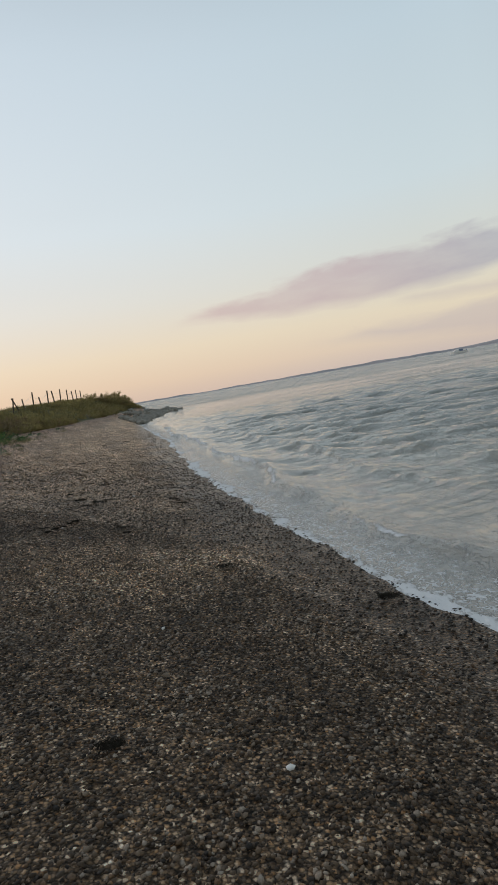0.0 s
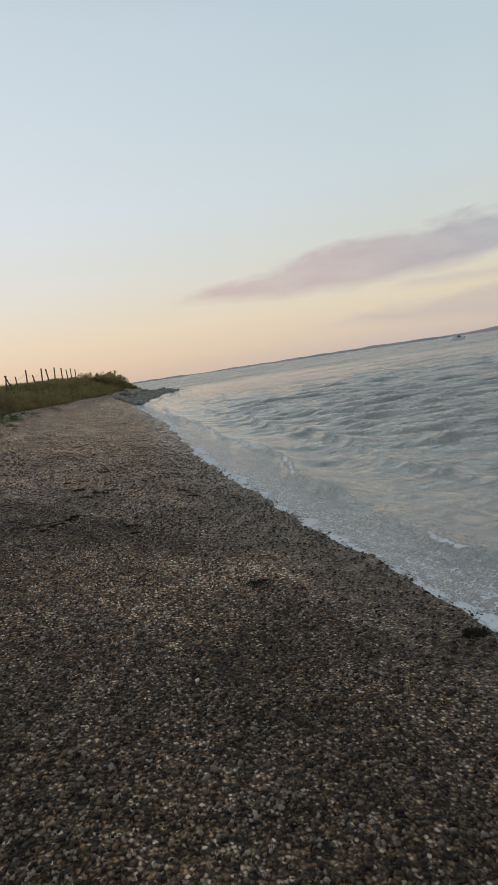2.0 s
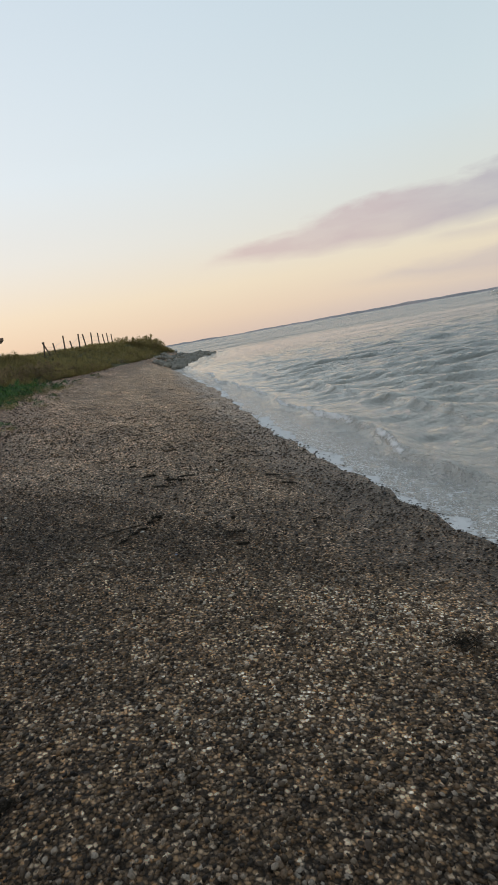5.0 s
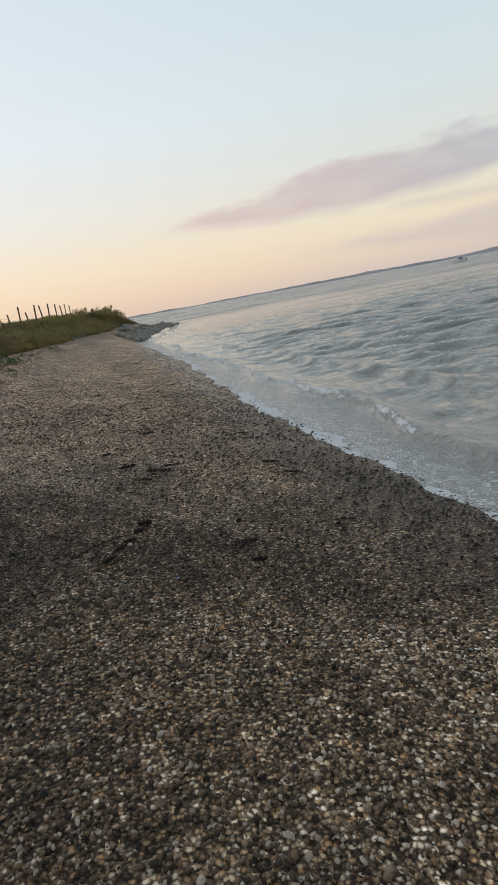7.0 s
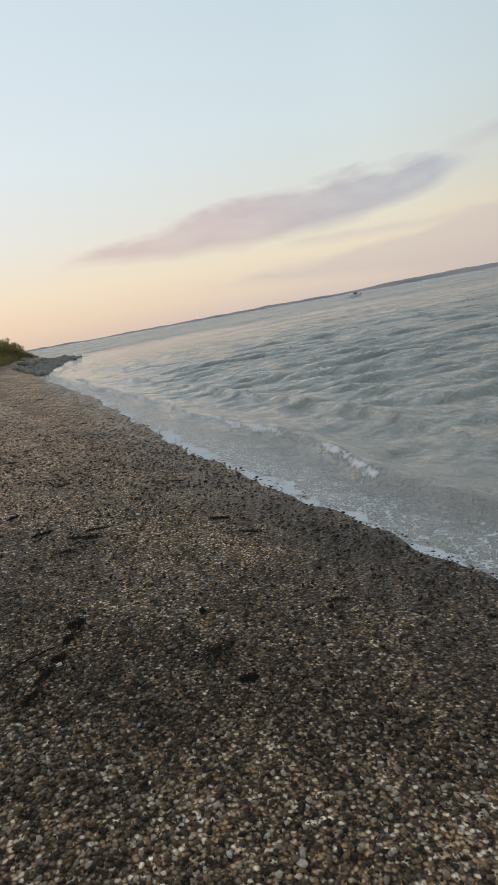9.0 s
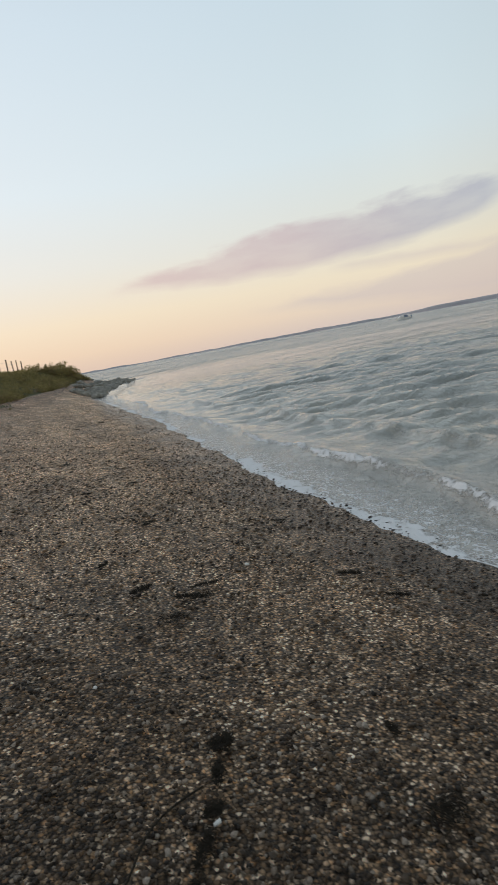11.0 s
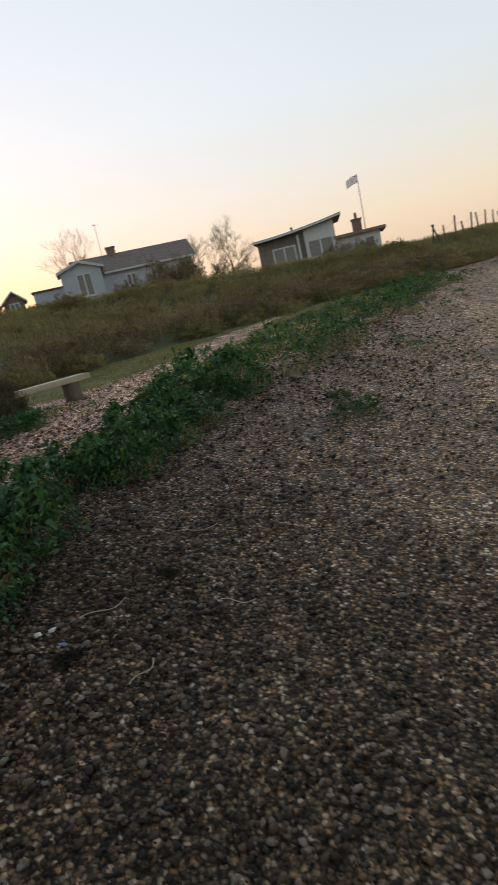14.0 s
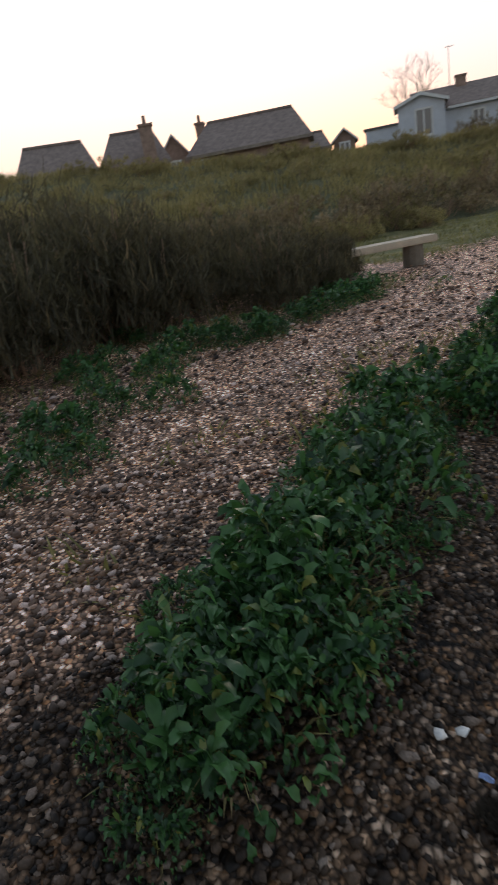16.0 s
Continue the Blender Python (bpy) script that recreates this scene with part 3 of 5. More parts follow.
def wave_field(x, y, d, step):
    """Shift in x, y and z of the sea's surface and the foam on it; d: metres off the shore, step: the grid's pitch there."""
    r = np.random.default_rng(12)
    dx, dy, z = np.zeros_like(x), np.zeros_like(x), np.zeros_like(x)
    # wind sea from beyond the headland: many short trains with sharpened crests
    groups = 0.8 + 0.30 * smooth_noise(0.22 * x + 9, 0.30 * y) + 0.40 * smooth_noise(0.7 * x + 90, 1.1 * y)
    off = np.clip((d - 0.5) / 2.6, 0, 1)
    for k in range(46):
        length = 0.42 * (5.6 ** (k / 45.0))
        way = radians(18 + r.normal(0, 15))
        tall = 0.0112 * length ** 0.62 * r.uniform(0.6, 1.3)
        q = 2 * math.pi / length * (x * math.sin(way) + y * math.cos(way)) + r.uniform(0, 6.283) + 0.9 * smooth_noise(x / length * 0.25 + 7 * k, y / length * 0.25)
        a = tall * groups * np.clip((length / step - 2.6) / 1.6, 0, 1) * (off if length > 0.9 else np.clip((d - 0.2) / 1.2, 0, 1) * (0.35 + 0.65 * off))
        z += a * np.cos(q)
        dx += 0.8 * a * math.sin(way) * np.sin(q)
        dy += 0.8 * a * math.cos(way) * np.sin(q)
    # low swells that swing round towards the beach, the last one breaking in places
    wob = smooth_noise(0 * y + 3.3, 0.16 * y) + 0.30 * smooth_noise(0.3 * x + 60, 0.7 * y)
    first = 0.85 + 0.45 * wob
    q = (d - first) / 1.7 + 0.5 + 0.12 * smooth_noise(0.5 * x + 33, 0.5 * y)
    k = np.floor(q)
    e = (q - k - 0.5) * 1.7
    h = 0.115 * (0.35 + 0.9 * np.clip(0.5 + 0.9 * smooth_noise(11.3 * k, 0.30 * y), 0, 1))
    h = h * np.clip((d - 0.2) / 0.5, 0, 1) * np.clip((6.0 - d) / 4.0, 0, 1)
    z += h * np.exp(-(e / np.where(e < 0, 0.12, 0.40)) ** 2)
    surf = np.where(k == 0, 1.0, 0.35 * (k == 1)) * np.clip((d - 0.25) / 0.2, 0, 1)
    gate = np.clip(0.62 + 1.1 * smooth_noise(50.0 + 3.0 * k, 0.7 * y) + 0.5 * smooth_noise(4.0 + 0 * y, 3.0 * y), 0, 1)
    foam = surf * gate * np.exp(-((e + 0.07) / 0.065) ** 2)
    z += foam * (0.03 + 0.035 * smooth_noise(9 * x, 9 * y))
    hold = np.clip((d + 0.1) / 0.6, 0, 1)
    return dx * hold, dy * hold, z * hold, np.clip(foam * 1.25, 0, 1)


def sea_sheet():
    ys = np.concatenate([[-4500, -1500, -500, -150, -50, -20, -8], np.arange(-2, 30, 0.115), 30 + np.cumsum(np.geomspace(0.12, 2.4, 130)), np.geomspace(170, 4800, 22)])
    us = np.concatenate([np.arange(-0.5, 6, 0.085), 6 + np.cumsum(np.geomspace(0.09, 1.6, 230)), np.geomspace(150, 4800, 26)])
    U, Y = np.meshgrid(us, ys)
    pitch = np.maximum(*np.meshgrid(np.gradient(us), np.gradient(ys)))
    shore_x = np.interp(Y, KY, SHORE)
    lip = 0.14 * smooth_noise(0 * Y + 20, 0.8 * Y) + 0.09 * smooth_noise(0 * Y + 40, 2.4 * Y) + 0.05 * smooth_noise(0 * Y + 70, 6.0 * Y)
    X = shore_x + U + lip * np.clip(1 - U / 1.5, 0, None)
    dx, dy, z, foam = wave_field(X, Y, np.clip(U, 0, None), pitch)
    verts = np.stack([X + dx, Y + dy, SEA + z + 0.02 * np.clip(1 - U, 0, None)], 2).reshape(-1, 3)
    h, w = U.shape
    a = (np.arange(h - 1)[:, None] * w + np.arange(w - 1)).reshape(-1, 1)
    tris = np.concatenate([a + np.array([0, 1, w + 1]), a + np.array([0, w + 1, w])])
    ob = new("water", np_mesh("water", verts, tris, water_mat, True))
    for name, vals in (("foam", foam), ("off_shore", np.clip(U + 0.12, 0, None))):
        at = ob.data.attributes.new(name, "FLOAT", "POINT")
        at.data.foreach_set("value", vals.ravel().astype(np.float32))
    return tagged(ob, "grey-green choppy sea with foam along the shingle", "sea", kind="structure")


sea = sea_sheet()


def far_shore():
    """Low hills across the water, a ridge with a front and a back slope."""
    verts, faces = [], []
    for i in range(260):
        a = radians(-4 + i * 0.42)
        d = 2600 + 300 * bump(i * 0.05, 1.0)
        h = 6 + 5 * bump(i * 0.11, 4.0) + 3 * bump(i * 0.5, 9.0) + 13 * max(0.0, min(1.0, (i - 62) / 40)) * (0.75 + 0.5 * bump(i * 0.06, 2.0))
        h = max(h, 3)
        for dd, z in ((0, -1.0), (20, h * 0.55), (160, h), (700, -1.0)):
            verts.append((math.sin(a) * (d + dd), math.cos(a) * (d + dd), z))
    for i in range(259):
        for k in range(3):
            a = i * 4 + k
            faces.append((a, a + 4, a + 5, a + 1))
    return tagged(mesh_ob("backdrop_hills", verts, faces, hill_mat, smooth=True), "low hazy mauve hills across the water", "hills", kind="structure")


far_shore()

# ---- houses on the bank ----


def window_part(house, w, h, x, y, z, panes=2, name="window"):
    """A framed window or glazed door on a wall that faces -y."""
    bm = bmesh.new()
    f = 0.13
    for x0, x1, z0, z1 in ((x, x + f, z, z + h), (x + w - f, x + w, z, z + h), (x + f, x + w - f, z, z + f), (x + f, x + w - f, z + h - f, z + h)):
        box(x0, x1, y - 0.07, y + 0.05, z0, z1, 0, bm)
    for k in range(1, panes):
        m = x + w * k / panes
        box(m - f / 2, m + f / 2, y - 0.06, y + 0.04, z + f, z + h - f, 0, bm)
    fr = part(name, bm, white_mat, house, "white frame")
    part("sill", box(x - 0.08, x + w + 0.08, y - 0.14, y - 0.072, z - 0.07, z - 0.002), white_mat, fr)
    for k in range(panes):
        a, b = x + w * k / panes + f / 2, x + w * (k + 1) / panes - f / 2
        part("pane", box(a, b, y - 0.03, y - 0.012, z + f, z + h - f), glass_mat, fr, "pale reflecting glass")
    return fr


def chimney(house, x, y, z0, z1, w=0.7, pots=1, mat=None):
    bm = box(x - w / 2, x + w / 2, y - w / 2, y + w / 2, z0, z1)
    box(x - w / 2 - 0.07, x + w / 2 + 0.07, y - w / 2 - 0.07, y + w / 2 + 0.07, z1, z1 + 0.14, 0.02, bm)
    c = part("chimney", bm, mat or brick_mat, house, "brick chimney stack")
    for k in range(pots):
        px = x + (k - (pots - 1) / 2) * 0.32
        bm = bmesh.new()
        tube(bm, (px, y, z1 + 0.14), (px, y, z1 + 0.62), 0.13, 0.10, 10)
        part("chimney_pot", bm, brick_mat, c)
    return c


def gable_roof(house, x0, x1, y0, y1, eave, ridge, over=0.35, thick=0.16, mat=None, along="x"):
    """Two sloping slabs over a rectangle; the ridge runs along x or y."""
    bm = bmesh.new()
    if along == "x":
        ym = (y0 + y1) / 2
        k = (ridge - eave) / (ym - y0)
        for s in (-1, 1):
            ya = ym + s * ((ym - y0) + over)
            za = eave - k * over
            pr = [(ym, ridge), (ya, za), (ya, za + thick), (ym, ridge + thick)]
            b2 = prism(pr, x0 - over, x1 + over)
            for v in b2.verts:
                v.co = Vector((v.co.y, v.co.x, v.co.z))
            bmesh.ops.recalc_face_normals(b2, faces=b2.faces[:])
            tmp = bpy.data.meshes.new("tmp")
            b2.to_mesh(tmp)
            b2.free()
            bm.from_mesh(tmp)
            bpy.data.meshes.remove(tmp)
    else:
        xm = (x0 + x1) / 2
        k = (ridge - eave) / (xm - x0)
        for s in (-1, 1):
            xa = xm + s * ((xm - x0) + over)
            za = eave - k * over
            prism([(xm, ridge), (xa, za), (xa, za + thick), (xm, ridge + thick)], y0 - over, y1, bm)
    return part("roof", bm, mat or roof_mat, house, "dark tiled pitched roof")


def gable_walls(house, x0, x1, y0, y1, z0, eave, ridge, mat, along="x", name="wall", label=""):
    if along == "x":
        ym = (y0 + y1) / 2
        bm = prism([(y0, z0), (y1, z0), (y1, eave), (ym, ridge), (y0, eave)], x0, x1)
        for v in bm.verts:
            v.co = Vector((v.co.y, v.co.x, v.co.z))
        bmesh.ops.recalc_face_normals(bm, faces=bm.faces[:])
    else:
        xm = (x0 + x1) / 2
        bm = prism([(x0, z0), (x1, z0), (x1, eave), (xm, ridge), (x0, eave)], y0, y1)
    return part(name, bm, mat, house, label)


def barge(house, x0, x1, y, eave, ridge, over=0.35, w=0.22, mat=None):
    """White boards along a gable that faces -y."""
    xm = (x0 + x1) / 2
    k = (ridge - eave) / (xm - x0)
    for s in (-1, 1):
        xa = xm + s * ((xm - x0) + over)
        za = eave - k * over
        bm = prism([(xm, ridge + 0.17), (xa, za + 0.17), (xa, za + 0.17 - w), (xm, ridge + 0.17 - w)], y - 0.06, y)
        part("barge_board", bm, mat or white_mat, house, "white painted board")


def blue_bungalow():
    h = empty("bungalow", pose(-34.47, 52.85, 3.94, 0, 0, 35.2), "pale blue boarded bungalow with a dark tiled roof", "house")
    gable_walls(h, 1.4, 12.0, 1.6, 7.4, 0, 2.75, 4.28, blue_mat, "x", "wall", "pale blue boarded wall")
    gable_walls(h, 0, 3.5, 0, 4.4, 0, 3.17, 3.78, blue_mat, "y", "wing_wall", "pale blue boarded gable wall")
    gable_roof(h, 1.4, 12.0, 1.6, 7.4, 2.75, 4.28)
    gable_roof(h, 0, 3.5, 0, 4.4, 3.17, 3.78, 0.3, 0.14, None, "y")
    barge(h, 0, 3.5, -0.30, 3.17, 3.78, 0.3)
    part("gutter", box(3.8, 12.35, 1.12, 1.24, 2.50, 2.68), white_mat, h, "white gutter board")
    barge_end = prism([(1.25, 2.53), (4.5, 4.25), (7.75, 2.53), (7.75, 2.75), (4.5, 4.47), (1.25, 2.75)], 12.36, 12.42)
    for v in barge_end.verts:
        v.co = Vector((v.co.y, v.co.x, v.co.z))
    bmesh.ops.recalc_face_normals(barge_end, faces=barge_end.faces[:])
    part("barge_board", barge_end, white_mat, h, "white painted board")
    window_part(h, 1.35, 2.0, 1.25, 0, 0.85, 2, "french_window")
    for x in (5.6, 7.9, 10.2):
        window_part(h, 1.0, 1.1, x, 1.6, 1.1, 2)
    chimney(h, 5.05, 4.4, 3.9, 4.9, 0.8, 0)
    bm = bmesh.new()
    tube(bm, (4.2, 4.5, 4.2), (4.2, 4.5, 7.3), 0.035, 0.025)
    tube(bm, (3.95, 4.5, 7.2), (4.6, 4.5, 7.2), 0.015, 0.015)
    for k in range(4):
        tube(bm, (4.0 + 0.17 * k, 4.2, 7.2), (4.0 + 0.17 * k, 4.8, 7.2), 0.012, 0.012)
    part("aerial", bm, metal_mat, h, "thin metal television aerial")
    w = part("side_extension", box(-2.6, -0.01, 0.6, 4.5, 0, 2.05), blue_mat, h, "low pale extension")
    part("flat_roof", box(-2.75, -0.01, 0.45, 4.6, 2.052, 2.2), felt_mat, w)
    return h


def beach_chalet():
    """A dark clad chalet with one roof that sweeps up to a point, glazed front and a white bay."""
    h = empty("chalet", pose(-17.47, 55.87, 2.87, 0, 0, 13), "dark clad beach chalet with an upswept mono-pitch roof", "house")
    def roofline(x):
        return 2.62 + 0.03 * x + 0.0108 * x * x
    xs = [0.25 * k for k in range(27)]
    bm = prism([(0, 0), (6.25, 0)] + [(x, roofline(x)) for x in reversed(xs) if x <= 6.25], 0.3, 5.5)
    part("wall", bm, dark_wood, h, "dark stained board wall")
    over = [-0.25 + 7.13 * k / 30 for k in range(31)]
    bm = prism([(x, roofline(x) + 0.004) for x in over] + [(x, roofline(x) + 0.22) for x in reversed(over)], -0.5, 5.8)
    part("roof", bm, felt_mat, h, "grey felt roof sweeping up to a point")
    bm = prism([(x, roofline(x) + 0.03) for x in over] + [(x, roofline(x) + 0.19) for x in reversed(over)], -0.56, -0.502)
    part("fascia", bm, white_mat, h, "pale fascia board")
    bm = prism([(3.8, 0.0), (6.2, 0.0), (6.2, roofline(6.2)), (5.1, roofline(5.1)), (3.8, roofline(3.8))], 0.0, 0.297)
    bay = part("bay", bm, white_mat, h, "white boarded bay")
    window_part(h, 2.1, 1.45, 3.95, 0.0, 0.6, 2)
    window_part(h, 1.9, 1.9, 1.1, 0.3, 0.1, 2, "patio_door")
    part("post", box(3.2, 3.38, -0.1, 0.05, 0, 2.66), white_mat, h, "white post")
    bm = bmesh.new()
    tube(bm, (2.9, 1.5, 2.6), (2.9, 1.5, 3.35), 0.10, 0.10, 10)
    tube(bm, (2.9, 1.5, 3.352), (2.9, 1.5, 3.45), 0.16, 0.05, 10)
    part("flue", bm, metal_mat, h, "metal flue pipe")
    return h


def flat_annexe():
    h = empty("annexe", pose(-11.64, 57.71, 2.41, 0, 0, 10), "white flat-roofed annexe with a square chimney", "house")
    part("wall", box(0, 3.6, 0, 4.5, 0, 2.1), white_mat, h, "white rendered wall")
    part("roof", box(-0.4, 4.1, -0.5, 4.8, 2.102, 2.32), brick_mat, h, "flat roof with a brown edge")
    chimney(h, 1.95, 1.2, 2.33, 3.2, 0.75, 1)
    window_part(h, 0.9, 1.0, 2.3, 0, 0.8, 1)
    part("screen", box(0.9, 1.9, -1.4, -1.3, 0, 1.2), white_mat, h, "low white screen wall")
    return h


def chalet_house(name, m, w, depth, eave, ridge, label, stack=None, hip=(0.5, 0.5), windows=()):
    """A house with a big roof that comes low on the side seen."""
    h = empty(name, m, label, "house")
    part("wall", box(0, w, 0.25, depth, 0, eave), brick_mat, h, "brick wall in shade")
    bm = bmesh.new()
    o = 0.35
    ym = depth / 2
    pts = [(-o, -o + 0.25, eave - 0.1), (w + o, -o + 0.25, eave - 0.1), (w + o, depth + o, eave - 0.1), (-o, depth + o, eave - 0.1), (hip[0], ym, ridge), (w - hip[1], ym, ridge)]
    v = [bm.verts.new(p) for p in pts]
    for f in ((0, 1, 5, 4), (1, 2, 5), (2, 3, 4, 5), (3, 0, 4), (3, 2, 1, 0)):
        bm.faces.new([v[i] for i in f])
    bmesh.ops.recalc_face_normals(bm, faces=bm.faces[:])
    part("roof", bm, roof_mat, h, "dark tiled roof")
    part("ridge_tiles", box(hip[0], w - hip[1], ym - 0.12, ym + 0.12, ridge - 0.08, ridge + 0.10, 0.03), roof_mat, h)
    part("eaves_board", box(-o, w + o, -o + 0.17, -o + 0.247, eave - 0.28, eave - 0.08), dark_wood, h, "dark eaves board")
    for x in windows:
        window_part(h, 1.3, 1.0, x, 0.25, eave - 1.35, 2)
    if stack:
        chimney(h, *stack)
    return h


blue_bungalow()
beach_chalet()
flat_annexe()
chalet_house("brick_house", pose(-39.11, 35.65, 3.62, 0, 0, 42), 8.0, 6.5, 2.2, 4.3, "brick house with a big dark tiled roof", (0.42, 3.2, 2.4, 4.3, 0.6, 1), (0.95, 0.9), (0.2,))
chalet_house("brick_house", pose(-41.6, 46.0, 3.7, 0, 0, 40), 4.2, 4.0, 1.8, 3.0, "small brick outbuilding with a tiled roof", None, (0.4, 0.3))
chalet_house("brick_house", pose(-41.6, 24.4, 3.15, 0, 0, 64), 4.6, 5.5, 2.4, 4.5, "brick house with tall roof in shade", None, (0.5, 0.35), (0.5, 2.6))
chalet_house("brick_house", pose(-39.6, 29.2, 3.25, 0, 0, 57), 3.9, 5.5, 2.4, 4.5, "brick house with a broad chimney stack", (3.0, 0.0, 0.0, 4.3, 0.8, 1), (0.6, 0.5), (0.4,))


def gabled_cottage(m, w, depth, eave, ridge, label):
    """A small house seen on its gable, with pale boards along the roof edge."""
    h = empty("cottage", m, label, "house")
    gable_walls(h, 0, w, 0, depth, 0, eave, ridge, brick_mat, "y", "wall", "brick gable wall in shade")
    gable_roof(h, 0, w, 0, depth, eave, ridge, 0.25, 0.13, None, "y")
    barge(h, 0, w, -0.25, eave, ridge, 0.25, 0.16)
    window_part(h, 0.9, 0.9, w / 2 - 0.45, 0, eave - 1.0, 2)
    return h


gabled_cottage(pose(-45.6, 37.4, 3.9, 0, 0, 55), 2.6, 4.0, 2.4, 4.0, "brick cottage gable beside the big chimney")
gabled_cottage(pose(-39.0, 50.3, 4.2, 0, 0, 42), 1.7, 3.0, 1.5, 2.25, "small gabled shed with white barge boards")
garage = empty("garage", pose(-38.6, 25.9, 3.35, 0, 0, 62), "low white flat-roofed garage", "garage")
part("wall", box(0, 2.4, 0, 3.0, 0, 1.75), white_mat, garage, "white wall")
part("roof", box(-0.15, 2.55, -0.15, 3.1, 1.752, 1.9), felt_mat, garage, "flat felt roof")
part("door", box(0.3, 2.1, -0.05, -0.002, 0.02, 1.5), dark_wood, garage, "dark garage door")


def flagpole():
    h = empty("flagpole", pose(-10.3, 66.2, ground_z(-10.3, 66.2) - 0.05), "slim white flagpole with a pale flag", "flagpole")
    bm = bmesh.new()
    tube(bm, (0, 0, 0), (0, 0, 10.07 - ground_z(-10.3, 66.2)), 0.055, 0.035, 8)
    part("pole", bm, white_mat, h, "white pole")
    verts, faces = [], []
    for i in range(9):
        for j in range(6):
            x, z = -0.04 - i * 0.125, 10.0 - ground_z(-10.3, 66.2) - j * 0.14 - 0.005 * i * i
            verts.append((x, 0.06 * math.sin(i * 1.3 + j * 0.3), z))
    for i in range(8):
        for j in range(5):
            a = i * 6 + j
            faces.append((a, a + 1, a + 7, a + 6))
    fl = mesh_ob("flag", verts, faces, cloth_mat, h, "pale cloth flag", True)
    return h


flagpole()


def fence():
    """Uneven posts along the bank with two wires."""
    f = empty("fence", pose(0, 0, 0), "old wire fence of uneven timber posts", "fence")
    at = [(-3.75, 47.0, 0.85, 8), (-3.1, 49.4, 0.6, -3), (-2.5, 51.8, 0.95, 2), (-2.0, 54, 0.5, -6), (-1.46, 56.0, 1.0, 3), (-0.95, 58.2, 0.95, -5), (-0.42, 60.2, 1.05, 4), (0.25, 62.8, 1.0, 2),
          (0.8, 65.0, 0.9, -4), (1.2, 67.0, 0.95, 2), (1.7, 69.5, 0.9, 5)]
    tops = []
    for k, (x, y, h, lean) in enumerate(at):
        z = ground_z(x, y)
        bm = box(-0.045, 0.045, -0.045, 0.045, -0.2, h + 0.28, 0.01)
        p = part("post", bm, post_mat, f)
        p.matrix_local = pose(x, y, z, lean * 0.5, lean, 10 * k)
        tops.append((x, y, z + h))
    for drop in (0.05, 0.45):
        bm = bmesh.new()
        for a, b in zip(tops, tops[1:]):
            tube(bm, (a[0], a[1], a[2] - drop), (b[0], b[1], b[2] - drop), 0.008, 0.008, 4)
        part("wire", bm, metal_mat, f, "thin rusty wire")
    bm = bmesh.new()
    tube(bm, (-3.7, 47.1, ground_z(-3.7, 47.1) + 1.1), (-3.35, 48.0, ground_z(-3.35, 48)), 0.05, 0.05)
    part("brace", bm, post_mat, f)


fence()


def motorboat():
    b = empty("motorboat", pose(171, 232, SEA, 0, 0, 155) @ Matrix.Scale(1.2, 4), "small white motorboat with a blue stripe at anchor", "boat")
    ring = []
    for k in range(13):
        t = k / 12
        x = -2.8 + 5.6 * t
        half = 1.05 * (1 - max(0, t - 0.55) ** 2 * 4.6)
        sheer = 0.75 + 0.35 * t * t
        ring.append((x, max(half, 0.04), sheer))
    verts, faces = [], []
    for x, hw, sh in ring:
        verts += [(x, -hw, sh), (x, -hw * 0.8, 0.05), (x, 0, -0.25), (x, hw * 0.8, 0.05), (x, hw, sh)]
    for k in range(12):
        for j in range(4):
            a = k * 5 + j
            faces.append((a, a + 5, a + 6, a + 1))
        faces.append((k * 5 + 4, k * 5 + 9, k * 5 + 5, k * 5))
    faces += [(0, 1, 2, 3, 4), (64, 63, 62, 61, 60)]
    mesh_ob("hull", verts, faces, white_mat, b, "white hull")
    bm = prism([(-0.2, 0.85), (1.9, 0.95), (1.2, 1.5), (-0.1, 1.7)], -0.75, 0.75)
    bmesh.ops.bevel(bm, geom=bm.edges[:], offset=0.06, segments=2, affect="EDGES")
    cab = part("cabin", bm, white_mat, b, "white cabin")
    part("cabin_window", box(0.1, 0.9, -0.79, -0.755, 1.15, 1.4), glass_mat, cab)
    bm = prism([(-1.7, 0.85), (-0.25, 0.85), (-0.25, 1.6), (-1.4, 1.5)], -0.85, 0.85)
    bmesh.ops.bevel(bm, geom=bm.edges[:], offset=0.08, segments=2, affect="EDGES")
    part("canopy", bm, hull_blue, b, "dark blue canvas canopy")
    part("stripe", box(-2.6, 0.4, -1.09, -1.052, 0.62, 0.70), hull_blue, b, "blue stripe")
    bm = box(-3.15, -2.82, -0.2, 0.2, 0.1, 1.15, 0.05)
    part("outboard", bm, hull_blue, b, "dark outboard motor")


motorboat()


def bench():
    b = empty("bench", pose(-8.31, 15.10, ground_z(-8.31, 15.10), 0, 0, 62), "plain pale plank bench on two log posts", "bench")
    bm = box(-0.45, 1.05, -0.16, 0.16, 0.27, 0.36, 0.012)
    part("seat", bm, pale_wood, b, "thick pale plank")
    for x in (-0.25, 0.75):
        bm = bmesh.new()
        tube(bm, (x, 0, -0.1), (x, 0, 0.268), 0.15, 0.14, 12)
        part("leg", bm, wood_mat, b, "dark log post")


bench()

# ---- plants, stones and drift ----
rng = np.random.default_rng(7)


